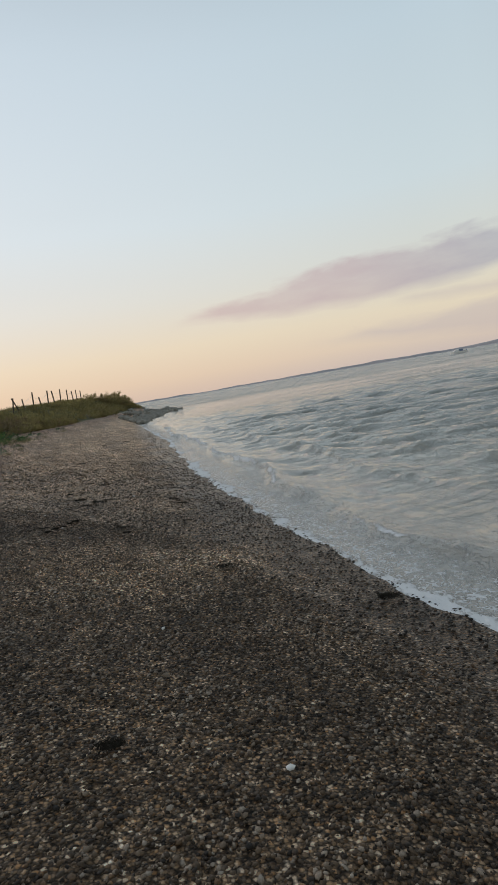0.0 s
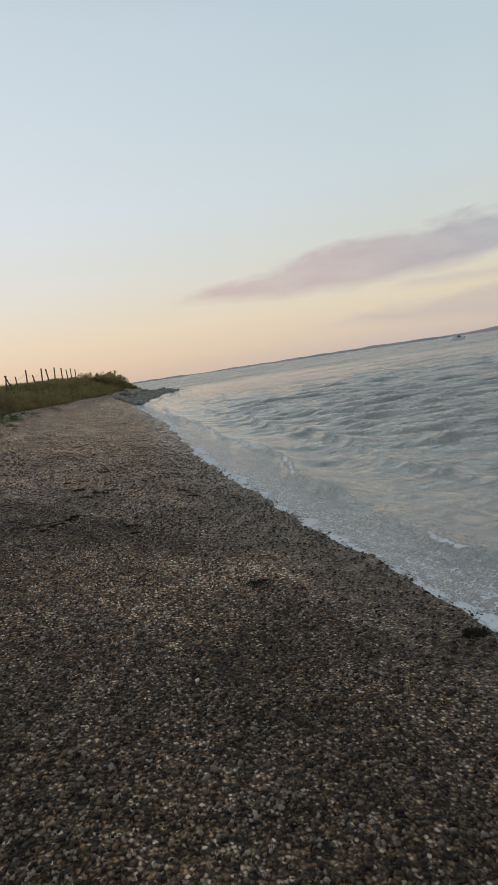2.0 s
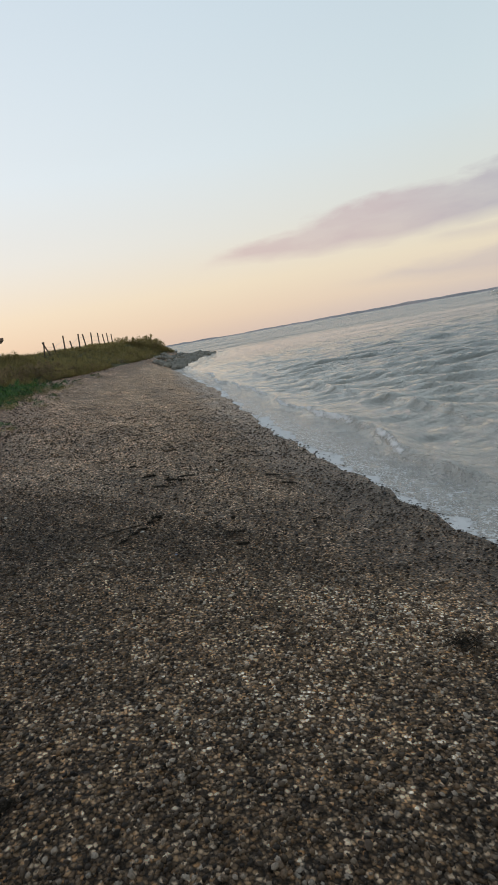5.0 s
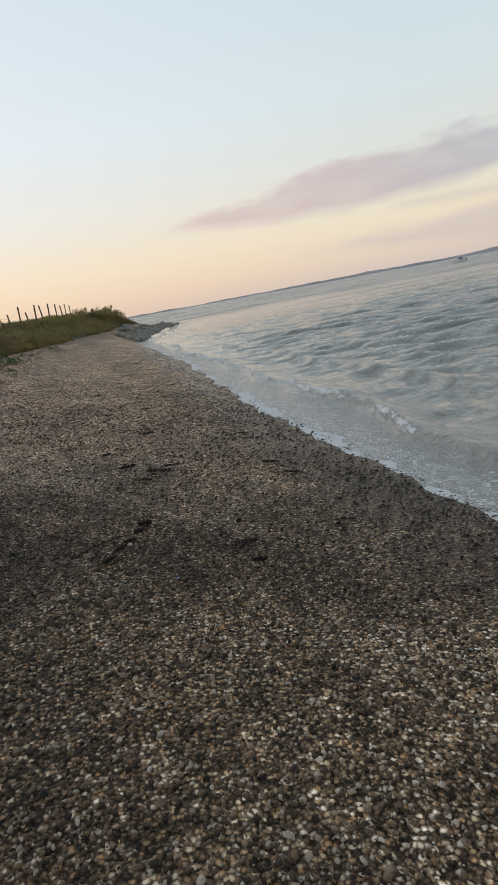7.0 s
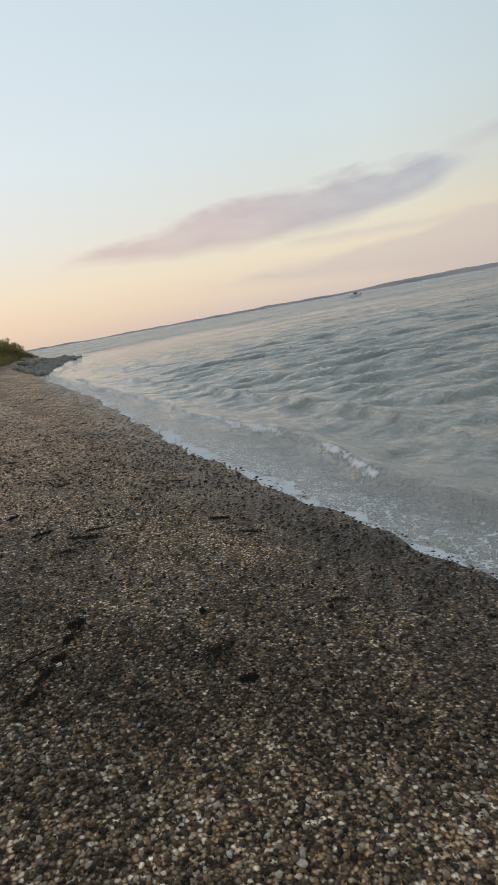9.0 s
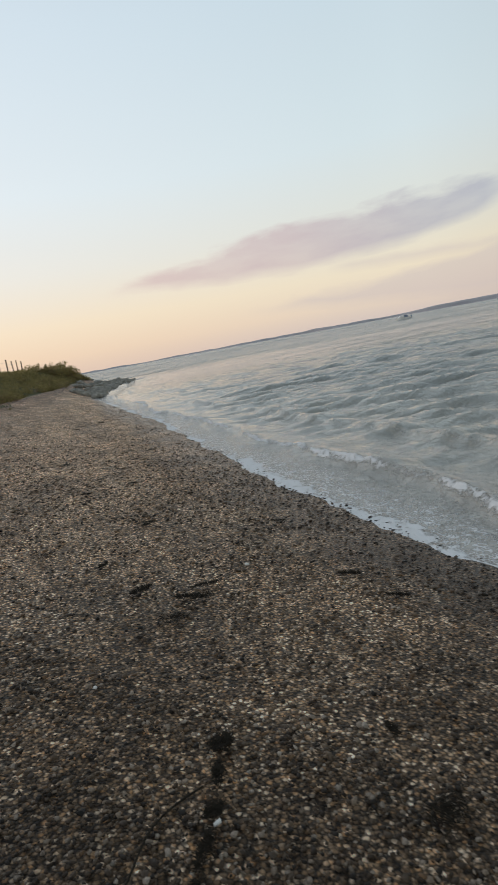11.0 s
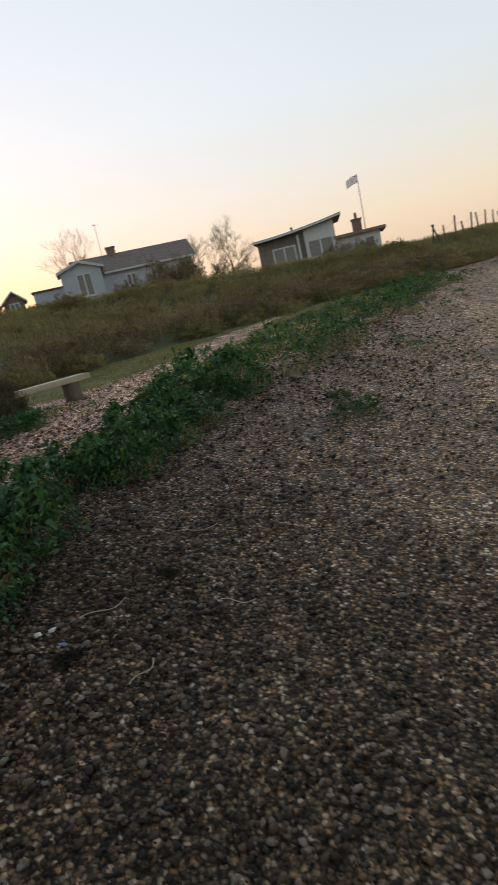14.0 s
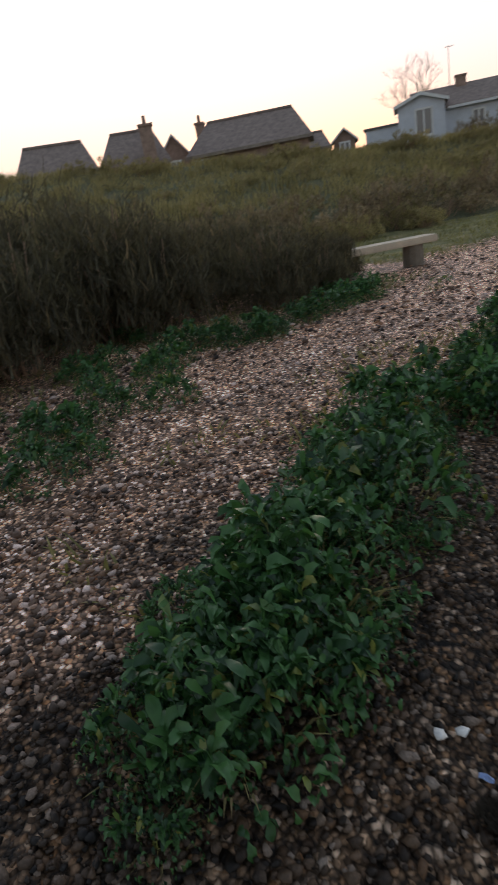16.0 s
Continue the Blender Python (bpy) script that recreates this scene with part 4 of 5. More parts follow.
def strands(base, height, width, az, lean, curl, seed=0):
    """Tapered blades: arrays of root places, heights, widths, directions, lean and curl in radians."""
    n = len(base)
    out = np.stack([np.cos(az), np.sin(az), np.zeros(n)], 1)
    sd = np.random.default_rng(seed).uniform(0, 6.283, n)
    across = np.stack([np.cos(sd), np.sin(sd), np.zeros(n)], 1) * (width / 2)[:, None]
    up = np.array([0, 0, 1.0])

    def along(f):
        a = lean + curl * f
        return out * (np.sin(a) * height * f)[:, None] + up * (np.cos(a) * height * f)[:, None]
    v = np.stack([base - across, base + across, base + along(0.55) - across * 0.8, base + along(0.55) + across * 0.8, base + along(1.0)], 1)
    k = np.arange(n)[:, None, None] * 5
    t = np.array([[0, 1, 3], [0, 3, 2], [2, 3, 4]])[None] + k
    return v.reshape(-1, 3), t.reshape(-1, 3)


def leaves(base, length, width, az, rise, droop, seed=0):
    """Broad wavy leaves folded on the midrib, eleven corners each, arching out from their stalks."""
    n = len(base)
    r = np.random.default_rng(seed)
    out = np.stack([np.cos(az), np.sin(az), np.zeros(n)], 1)
    side = np.stack([-np.sin(az), np.cos(az), np.zeros(n)], 1)
    up = np.array([0, 0, 1.0])
    tw = r.normal(0, 0.5, n)
    fold = r.uniform(0.2, 0.9, n)
    wave = r.normal(0, 0.16, (n, 6))

    def mid(f):
        a = rise - droop * f * f
        return base + out * (np.cos(a) * length * f)[:, None] + up * (np.sin(a) * length * f)[:, None]

    def rib(f, w, s, k):
        return mid(f) + side * (s * w * width * np.cos(tw))[:, None] + up * ((fold * w + wave[:, k]) * width + s * w * width * np.sin(tw))[:, None]
    v = np.stack([mid(0.0), rib(0.30, 0.20, -1, 0), mid(0.30), rib(0.30, 0.20, 1, 1), rib(0.60, 0.52, -1, 2), mid(0.60), rib(0.60, 0.52, 1, 3),
                  rib(0.88, 0.40, -1, 4), mid(0.90), rib(0.88, 0.40, 1, 5), mid(1.0)], 1)
    t = np.array([[0, 2, 1], [0, 3, 2], [1, 2, 5], [1, 5, 4], [2, 3, 6], [2, 6, 5], [4, 5, 8], [4, 8, 7], [5, 6, 9], [5, 9, 8], [7, 8, 10], [8, 9, 10]])[None] + np.arange(n)[:, None, None] * 11
    return v.reshape(-1, 3), t.reshape(-1, 3)


def beet_layout(r, count, spread, tall, crowns):
    """Leaves of one plant: upright tufts of long leaves on top of the mound, small drooping ones down its sides."""
    up = np.arange(count) < 0.42 * count
    ca, cr = r.uniform(0, 6.283, crowns), spread * 0.75 * np.sqrt(r.uniform(0, 1, crowns))
    k = r.integers(0, crowns, count)
    a = r.uniform(0, 6.283, count)
    rad = spread * np.sqrt(r.uniform(0, 1, count))
    x = np.where(up, cr[k] * np.cos(ca[k]) + r.normal(0, 0.018, count), rad * np.cos(a))
    y = np.where(up, cr[k] * np.sin(ca[k]) + r.normal(0, 0.018, count), rad * np.sin(a))
    dome = tall * np.clip(1 - (x * x + y * y) / spread ** 2, 0.02, 1) ** 0.6 * (0.8 + 0.2 * np.sin(7 * x / spread + 5 * y / spread))
    z = dome * np.where(up, r.uniform(0.62, 0.80, count), r.uniform(0.10, 0.95, count))
    ln = np.where(up, r.uniform(0.040, 0.080, count), r.uniform(0.018, 0.042, count))
    wide = ln * np.where(up, r.uniform(0.26, 0.42, count), r.uniform(0.35, 0.65, count))
    rise = np.where(up, r.uniform(0.55, 1.45, count), r.uniform(-0.5, 1.0, count))
    droop = np.where(up, r.uniform(0.0, 1.1, count), r.uniform(0.2, 1.8, count))
    az = np.where(up, r.uniform(0, 6.283, count), a + r.normal(0, 0.8, count))
    return np.stack([x, y, z], 1), ln, wide, az, rise, droop


def beet_mesh(seed, count=340, spread=0.27, tall=0.32):
    return leaves(*beet_layout(np.random.default_rng(seed), count, spread, tall, 9), seed)


def stalk_mesh(seed, count=40, spread=0.28, tall=0.22):
    r = np.random.default_rng(seed)
    rad = spread * np.sqrt(r.uniform(0, 1, count))
    a = r.uniform(0, 6.283, count)
    base = np.stack([rad * np.cos(a) * 0.6, rad * np.sin(a) * 0.6, np.full(count, -0.02)], 1)
    return strands(base, r.uniform(0.5, 1.0, count) * tall, np.full(count, 0.008), a, np.full(count, 0.3), np.full(count, 0.6), seed)


beets = []
for k in range(7):
    h = new("sea_beet_plant")
    for nm, (v, t), mt in (("leaf_mass", beet_mesh(20 + k, 520 if k < 5 else 110), beet_mat), ("stalk", stalk_mesh(40 + k), grass_mat)):
        o = new(nm, np_mesh(nm, v, t, mt, True))
        o.parent = h
    h.children[0]["kind"] = "stuff"
    tagged(h, "low dark green sea beet plant with broad glossy leaves", "plant", "sea beet along the shingle ridge")
    beets.append(h)

STRIP_Y = [8.5, 9.0, 9.6, 10.4, 11.5, 13.0, 15.0, 18.0, 22.0, 28.0, 34.0]
STRIP_X = [-3.86, -3.95, -4.1, -4.4, -4.5, -4.65, -4.75, -4.5, -4.1, -3.7, -2.9]
used = set()


def place_beet(x, y, s):
    k = int(rng.integers(0, 5) if y < 14 else rng.integers(5, 7))
    m = pose(x, y, ground_z(x, y) - 0.02, 0, 0, float(rng.uniform(0, 360)))
    if k not in used:
        used.add(k)
        beets[k].matrix_world = m
        beets[k].scale = (s, s, s)
        return
    o = copy_thing(beets[k], m)
    o.scale = (s, s, s * float(rng.uniform(0.85, 1.2)))


y = 9.2
while y < 34:
    half = float(np.interp(y, [9.0, 10, 12, 15, 20, 34], [0.12, 0.20, 0.40, 0.95, 1.0, 0.7]))
    x = float(np.interp(y, STRIP_Y, STRIP_X))
    gap = bump(5, y, 0.6)
    for k in range(3 if y < 14 else 4):
        if gap < -0.32 and y > 16:
            continue
        place_beet(x + float(rng.uniform(-half, half)), y + float(rng.uniform(-0.15, 0.15)), float(rng.uniform(0.5, 1.3)) * (1.0 if y < 14 else 1.5))
    y += 0.30 if y < 14 else 0.62
for k in range(46):       # loose plants on the far side of the path
    y = float(rng.uniform(8.8, 14.5))
    lim = float(np.interp(y, [8.8, 10.3, 11.5, 14.0], [-5.5, -6.0, -6.8, -7.2]))
    place_beet(lim - float(rng.uniform(0, 1.0) ** 1.5) * (1.9 if y < 12 else 0.7), y, float(rng.uniform(0.55, 0.95)))
for k in range(60):       # the growth spreads inland further on
    y = float(rng.uniform(13.5, 26.0))
    place_beet(float(np.interp(y, STRIP_Y, STRIP_X)) - float(rng.uniform(0.2, 1.9)), y, float(rng.uniform(0.5, 1.2)))
for k in range(70):       # seedlings and straggling shoots along both edges
    y = 9.4 + 9.0 * float(rng.uniform(0, 1)) ** 1.3
    place_beet(float(np.interp(y, STRIP_Y, STRIP_X)) + float(rng.normal(0.0, 0.26)), y, float(rng.uniform(0.18, 0.42)))
for x, y, s in ((-3.0, 12.9, 0.55), (-2.85, 13.2, 0.6), (-3.15, 13.5, 0.5), (-2.6, 16.6, 0.9), (-2.9, 17.2, 0.9), (-3.86, 8.97, 0.6), (-3.99, 8.86, 0.6), (-3.8, 8.78, 0.45), (-4.14, 9.02, 0.5), (-4.28, 9.2, 0.5), (-2.4, 23.0, 1.0), (-2.2, 26.0, 1.1), (-1.6, 36.0, 1.3), (-0.6, 40.0, 1.4)):
    place_beet(x, y, s)

# the plant that the path ends at, leaf by leaf
hero = empty("sea_beet_plant", pose(-3.96, 9.28, ground_z(-3.96, 9.28) - 0.01), "bushy sea beet with large broad dark green leaves", "plant", "sea beet along the shingle ridge")
leaf_data = []
for k in range(8):
    v, t = leaves(np.zeros((1, 3)), np.array([1.0]), np.array([0.27 + 0.05 * (k % 4)]), np.zeros(1), np.array([0.0]), np.array([0.15 + 0.17 * k]), 60 + k)
    leaf_data.append(np_mesh("leaf", v, t, beet_mat, True))
at, ln, wide, az_l, rise, droop = beet_layout(np.random.default_rng(8), 295, 0.36, 0.34, 11)
for k in range(295):
    o = new("leaf", leaf_data[k % 8])
    o.parent = hero
    o.matrix_local = pose(*[float(q) for q in at[k]], 0, -math.degrees(rise[k]) * 0.75, math.degrees(az_l[k])) @ Matrix.Scale(float(ln[k]), 4)
v, t = leaves(*beet_layout(np.random.default_rng(9), 900, 0.37, 0.31, 14), 9)
o = new("leaf_mass", np_mesh("leaf_mass", v, t, beet_mat, True))
o.parent = hero
o["kind"] = "stuff"
v, t = stalk_mesh(90, 60, 0.34, 0.28)
o = new("stalk", np_mesh("stalk", v, t, grass_mat))
o.parent = hero


# shrubs: dense upright twigs, dark below, with a feathery top
def shrub_mesh(seed, count, spread, tall, width):
    """Feathery tufts at the ends of many branches, set over a lumpy dome."""
    r = np.random.default_rng(seed)
    n = max(count // 26, 20)
    rad = spread * np.sqrt(r.uniform(0, 1, n))
    a = r.uniform(0, 6.283, n)
    lump = 0.78 + 0.22 * np.sin(a * 3 + seed) * np.cos(rad * 7 / spread + seed)
    z = tall * np.sqrt(np.clip(1 - 0.75 * (rad / spread) ** 2, 0.05, 1)) * lump * r.uniform(0.12, 0.92, n) ** 0.7
    hub = np.stack([rad * np.cos(a), rad * np.sin(a), z], 1)
    k = r.integers(0, n, count)
    base = hub[k] + r.normal(0, 1, (count, 3)) * np.array([0.07 * spread, 0.07 * spread, 0.06 * tall])
    base[:, 2] = np.maximum(base[:, 2], 0.0)
    return strands(base, tall * r.uniform(0.06, 0.15, count), np.full(count, width) * r.uniform(0.6, 1.4, count), r.uniform(0, 6.283, count), r.uniform(0.0, 1.25, count), r.uniform(-0.3, 0.5, count), seed)


def make_shrub(seed, count, spread, tall, mat, label, group, width=0.016):
    h = new("shrub")
    v, t = shrub_mesh(seed, count, spread, tall, width)
    f = new("foliage", np_mesh("foliage", v, t, mat))
    f.parent = h
    f["kind"] = "stuff"
    bm = bmesh.new()
    r = random.Random(seed)
    for k in range(16):
        a, q = r.uniform(0, 6.28), r.uniform(0.2, 0.8) * spread
        tube(bm, (q * 0.3 * math.cos(a), q * 0.3 * math.sin(a), -0.05), (q * math.cos(a), q * math.sin(a), tall * r.uniform(0.5, 0.8)), 0.014, 0.005, 4)
    part("stem", bm, bark_mat, h)
    return tagged(h, label, "shrub", group)


def scatter(proto, places):
    """The prototypes stand at the first places, copies at the rest."""
    for i, (x, y, s, up_s) in enumerate(places):
        m = pose(x, y, ground_z(x, y) - 0.03, 0, 0, float(rng.uniform(0, 360)))
        if i < len(proto):
            proto[i].matrix_world = m
            o = proto[i]
        else:
            o = copy_thing(proto[i % len(proto)], m)
        o.scale = (s, s, s * up_s)


dark = [make_shrub(100 + k, 5200, 0.75, 1.6, scrub_mat, "dense dark brown-green upright shrub beside the shingle path", "shrubs by the path", 0.014) for k in range(3)]
places = []
y = 7.6
while y < 15.2:
    edge = float(np.interp(y, [7.5, 9.8, 11.5, 13, 14.2, 15.2], [-8.2, -8.2, -8.2, -8.0, -8.1, -9.2]))
    for row in range(4):
        sc = float(np.interp(y, [8, 12.5, 14.0, 15.2], [1.1, 1.0, 0.72, 0.5])) * (1 + 0.10 * row)
        places.append((edge - 0.45 - row * 1.05 + float(rng.uniform(-0.25, 0.25)), y + float(rng.uniform(-0.3, 0.3)), sc * float(rng.uniform(0.85, 1.1)), float(rng.uniform(0.85, 1.1))))
    y += 0.95
for x, y, s in ((-8.0, 13.9, 0.5), (-8.3, 14.5, 0.52), (-7.9, 13.2, 0.5), (-8.7, 14.9, 0.5)):
    places.append((x, y, s, 0.95))
scatter(dark, places)

tall_scrub = [make_shrub(120 + k, 1300, 1.1, 1.5, grass_mat, "rough olive-brown shrub on the grassy bank", "shrubs on the bank", 0.035) for k in range(3)]
places = []
for k in range(150):
    y = float(rng.uniform(9, 84) if k % 3 else rng.uniform(9, 40))
    t_x, p_x = float(np.interp(y, TY, TOE)), float(np.interp(y, PY, TOP))
    f = float(rng.uniform(0.0, 1.05))
    places.append((t_x + (p_x - t_x) * f, y, float(rng.uniform(0.5, 0.95)) * (0.62 if y > 46 else 0.8), float(rng.uniform(0.5, 0.8))))
for k in range(48):
    y = float(rng.uniform(17, 62))
    places.append((float(np.interp(y, TY, TOE)) + float(rng.uniform(-0.6, 0.9)), y, float(rng.uniform(0.3, 0.62)), float(rng.uniform(0.6, 1.0))))
for x, y, s in ((4.4, 74.0, 1.0), (5.2, 76.0, 1.2), (6.0, 78.0, 1.25), (6.9, 79.6, 1.1), (3.4, 73.0, 0.9), (2.6, 71.0, 0.85), (7.6, 80.5, 0.85), (5.6, 75.5, 1.0), (6.4, 77.0, 1.0), (3.0, 60.0, 0.8), (1.6, 54.0, 0.8), (-1.0, 44.5, 0.8), (-2.6, 41.0, 0.8)):
    places.append((x, y, s, 0.8))
scatter(tall_scrub, places)

hedge = [make_shrub(130 + k, 900, 1.0, 1.15, brush_mat, "dense brown scrub at the foot of the bank", "scrub along the bank", 0.04) for k in range(3)]
places = []
y = 16.5
while y < 44:
    t_x = float(np.interp(y, TY, TOE))
    for row in range(2):
        places.append((t_x - 0.6 - 1.3 * row + float(rng.uniform(-0.5, 0.5)), y + float(rng.uniform(-0.4, 0.4)), float(rng.uniform(0.7, 1.15)), float(rng.uniform(0.7, 1.1))))
    y += 1.25
scatter(hedge, places)

garden = [make_shrub(140 + k, 1300, 1.1, 2.4, brush_mat, "tall twiggy brown garden shrub in front of the bungalow", "garden shrubs", 0.035) for k in range(2)]
scatter(garden, [(-25.2, 49.0, 0.9, 0.95), (-23.4, 50.2, 1.15, 1.1), (-21.8, 51.2, 1.2, 1.1), (-24.3, 51.2, 1.2, 1.1), (-26.6, 49.4, 0.9, 0.85), (-22.6, 52.6, 1.2, 1.1), (-20.3, 54.6, 0.9, 0.9), (-18.7, 55.0, 0.8, 0.8), (-9.6, 54.6, 0.8, 0.75), (-8.7, 55.2, 0.75, 0.65), (-10.8, 54.4, 0.75, 0.8), (-11.7, 54.4, 0.6, 0.7)])


def bank_grass():
    """Rough grass all over the bank, thicker towards the water side."""
    r = np.random.default_rng(5)
    n = 6500
    ys = np.concatenate([r.uniform(8, 46, n * 2 // 3), r.uniform(40, 86, n // 3)])
    f = r.uniform(-0.16, 1.25, len(ys))
    tx, px = np.interp(ys, TY, TOE), np.interp(ys, PY, TOP)
    xs = tx + (px - tx) * f
    base, hh = [], []
    for x, y, q in zip(xs, ys, f):
        if q < 0.10 + 0.45 * bump(x, y, 0.45):
            continue
        z = ground_z(x, y)
        tall = 0.26 + 0.22 * (0.5 + bump(x, y, 0.35))
        for k in range(15):
            base.append((x + r.normal(0, 0.16), y + r.normal(0, 0.16), z - 0.03))
            hh.append(tall * r.uniform(0.6, 1.2))
    base, hh = np.array(base), np.array(hh)
    n = len(base)
    v, t = strands(base, hh, np.full(n, 0.030), r.uniform(0, 6.283, n), r.uniform(0.0, 0.45, n), r.uniform(0.0, 0.7, n), 3)
    return tagged(new("bank_grass", np_mesh("bank_grass", v, t, grass_mat)), "rough olive and straw-coloured grass covering the bank", "grass", kind="stuff")


bank_grass()


def low_turf():
    """Short grass and weeds on the level strip behind the ridge."""
    r = np.random.default_rng(6)
    base, hh = [], []
    for k in range(52000):
        y = r.uniform(9.0, 34.0)
        tx, cx = np.interp(y, TY, TOE), np.interp(y, STRIP_Y, STRIP_X)
        x = tx + (cx - tx) * r.uniform(0, 1) ** 0.8
        path = np.interp(y, TRACK_Y, TRACK_X)
        if abs(x - path) < np.interp(y, TRACK_Y, TRACK_W) * (0.75 + 0.5 * bump(x, y, 1.7)) or bump(x, y, 0.8) < (-0.05 if y < 16 else -0.3):
            continue
        base.append((x, y, ground_z(x, y) - 0.01))
        hh.append(r.uniform(0.03, 0.10) * (1.0 + 1.2 * max(0.0, bump(x, y, 1.1))))
    base, hh = np.array(base), np.array(hh)
    n = len(base)
    v, t = strands(base, hh, np.full(n, 0.014), r.uniform(0, 6.283, n), r.uniform(0.1, 0.9, n), r.uniform(0.0, 0.8, n), 4)
    return tagged(new("turf", np_mesh("turf", v, t, turf_blade)), "short pale green grass tufts on the level ground", "grass", kind="stuff")


low_turf()


# bare trees and a conifer behind the houses
def bare_tree(m, tall, spread, seed, label):
    h = empty("tree", m, label, "tree")
    r = random.Random(seed)
    trunk, limbs = bmesh.new(), bmesh.new()
    tube(trunk, (0, 0, -0.2), (0.1, 0, tall * 0.40), tall * 0.020, tall * 0.015, 8)
    tips = []

    def grow(bm, p, d, ln, rad, level):
        q = p + d * ln
        tube(bm, p, q, rad, rad * 0.65, 5 if level < 2 else 3)
        if level == 5:
            tips.append((q, d))
            return
        for k in range(3):
            e = (d + Vector((r.uniform(-1, 1), r.uniform(-1, 1), r.uniform(-0.35, 0.95))) * spread).normalized()
            grow(bm, q if k else p + d * ln * 0.6, e, ln * r.uniform(0.62, 0.86), max(rad * 0.55, 0.008), level + 1)
    for k in range(6):
        a = k * 1.05 + r.uniform(-0.4, 0.4)
        grow(limbs, Vector((0.1, 0, tall * (0.14 + 0.045 * k))), Vector((math.cos(a) * 0.9, math.sin(a) * 0.9, 0.2 + 0.32 * k)).normalized(), tall * 0.25, tall * 0.008, 1)
    for q, d in tips:
        for k in range(4):
            e = (d + Vector((r.uniform(-1, 1), r.uniform(-1, 1), r.uniform(-0.6, 0.8))) * 0.9).normalized()
            tube(limbs, q - d * r.uniform(0, 0.3), q + e * r.uniform(0.25, 0.6), 0.005, 0.002, 3)
    part("trunk", trunk, bark_mat, h)
    part("crown", limbs, bark_mat, h, "bare twiggy branches")["kind"] = "stuff"
    return h


bare_tree(pose(-40.6, 65.4, 3.0), 8.4, 0.8, 3, "bare round-headed tree behind the bungalow")
bare_tree(pose(-25.4, 70.2, 3.6), 5.6, 0.85, 8, "bare slender tree between the houses")
bare_tree(pose(-28.7, 69.0, 3.4), 5.0, 0.85, 12, "bare small tree beside the bungalow")
conifer = empty("conifer", pose(-39.4, 63.0, 5.0), "dark dense conifer behind the bungalow", "tree")
v, t = shrub_mesh(200, 1600, 1.0, 5.2, 0.06)
v[:, :2] *= np.clip(1.25 - v[:, 2:3] / 5.2, 0.15, 1.0)
o = new("crown", np_mesh("crown", v, t, scrub_mat))
o.parent = conifer
bm = bmesh.new()
tube(bm, (0, 0, -0.3), (0, 0, 3.0), 0.14, 0.05, 8)
part("trunk", bm, bark_mat, conifer)


# boulders of the headland
def boulder_mesh(seed):
    bm = bmesh.new()
    bmesh.ops.create_icosphere(bm, subdivisions=2, radius=0.5)
    for w in bm.verts:
        q = w.co.normalized()
        k = 1 + 0.35 * noise.noise(q * 1.6 + Vector((seed * 7.1, 0, 0))) + 0.15 * noise.noise(q * 4 + Vector((0, seed * 3.3, 0)))
        w.co = q * 0.5 * k
        w.co.z *= 0.7
    me = bpy.data.meshes.new("boulder")
    bm.to_mesh(me)
    bm.free()
    me.materials.append(rock_mat)
    return me


stones = [boulder_mesh(k) for k in range(6)]
for k in range(210):
    y = 54.5 + 31.5 * (k + 0.5) / 210
    s_x, c_x = float(np.interp(y, KY, SHORE)), float(np.interp(y, CY, CREST))
    x = s_x + 0.6 - abs(float(rng.normal(0, 0.42))) * (s_x - c_x + 0.3)
    y += float(rng.uniform(-0.8, 0.8))
    o = new("boulder", stones[k % 6])
    sc = float(rng.uniform(0.4, 1.0))
    o.matrix_world = pose(x, y, max(ground_z(x, y), SEA - 0.1) + 0.14 * sc, float(rng.uniform(-20, 20)), float(rng.uniform(-20, 20)), float(rng.uniform(0, 360))) @ Matrix.Diagonal((sc * 1.15, sc, sc, 1))
    tagged(o, "dark weathered boulder on the headland shore", "rock", "boulders of the headland")


# seaweed and drift on the beach
def weed_mesh(seed, count, spread, long=False):
    r = np.random.default_rng(seed)
    a = r.uniform(0, 6.283, count)
    rad = spread * r.uniform(0, 1, count) ** 0.7
    base = np.stack([rad * np.cos(a), rad * np.sin(a) * (0.2 if long else 0.7), r.uniform(0.0, 0.03, count)], 1)
    return strands(base, r.uniform(0.02, 0.06, count), r.uniform(0.005, 0.012, count), r.uniform(0, 6.283, count), r.uniform(1.1, 1.6, count), r.uniform(-0.3, 0.3, count), seed)


weeds = []
for k in range(4):
    v, t = weed_mesh(300 + k, (800, 420, 420, 380)[k], (0.13, 0.16, 0.17, 0.18)[k], k > 1)
    weeds.append(np_mesh("seaweed_clump", v, t, weed_mat))
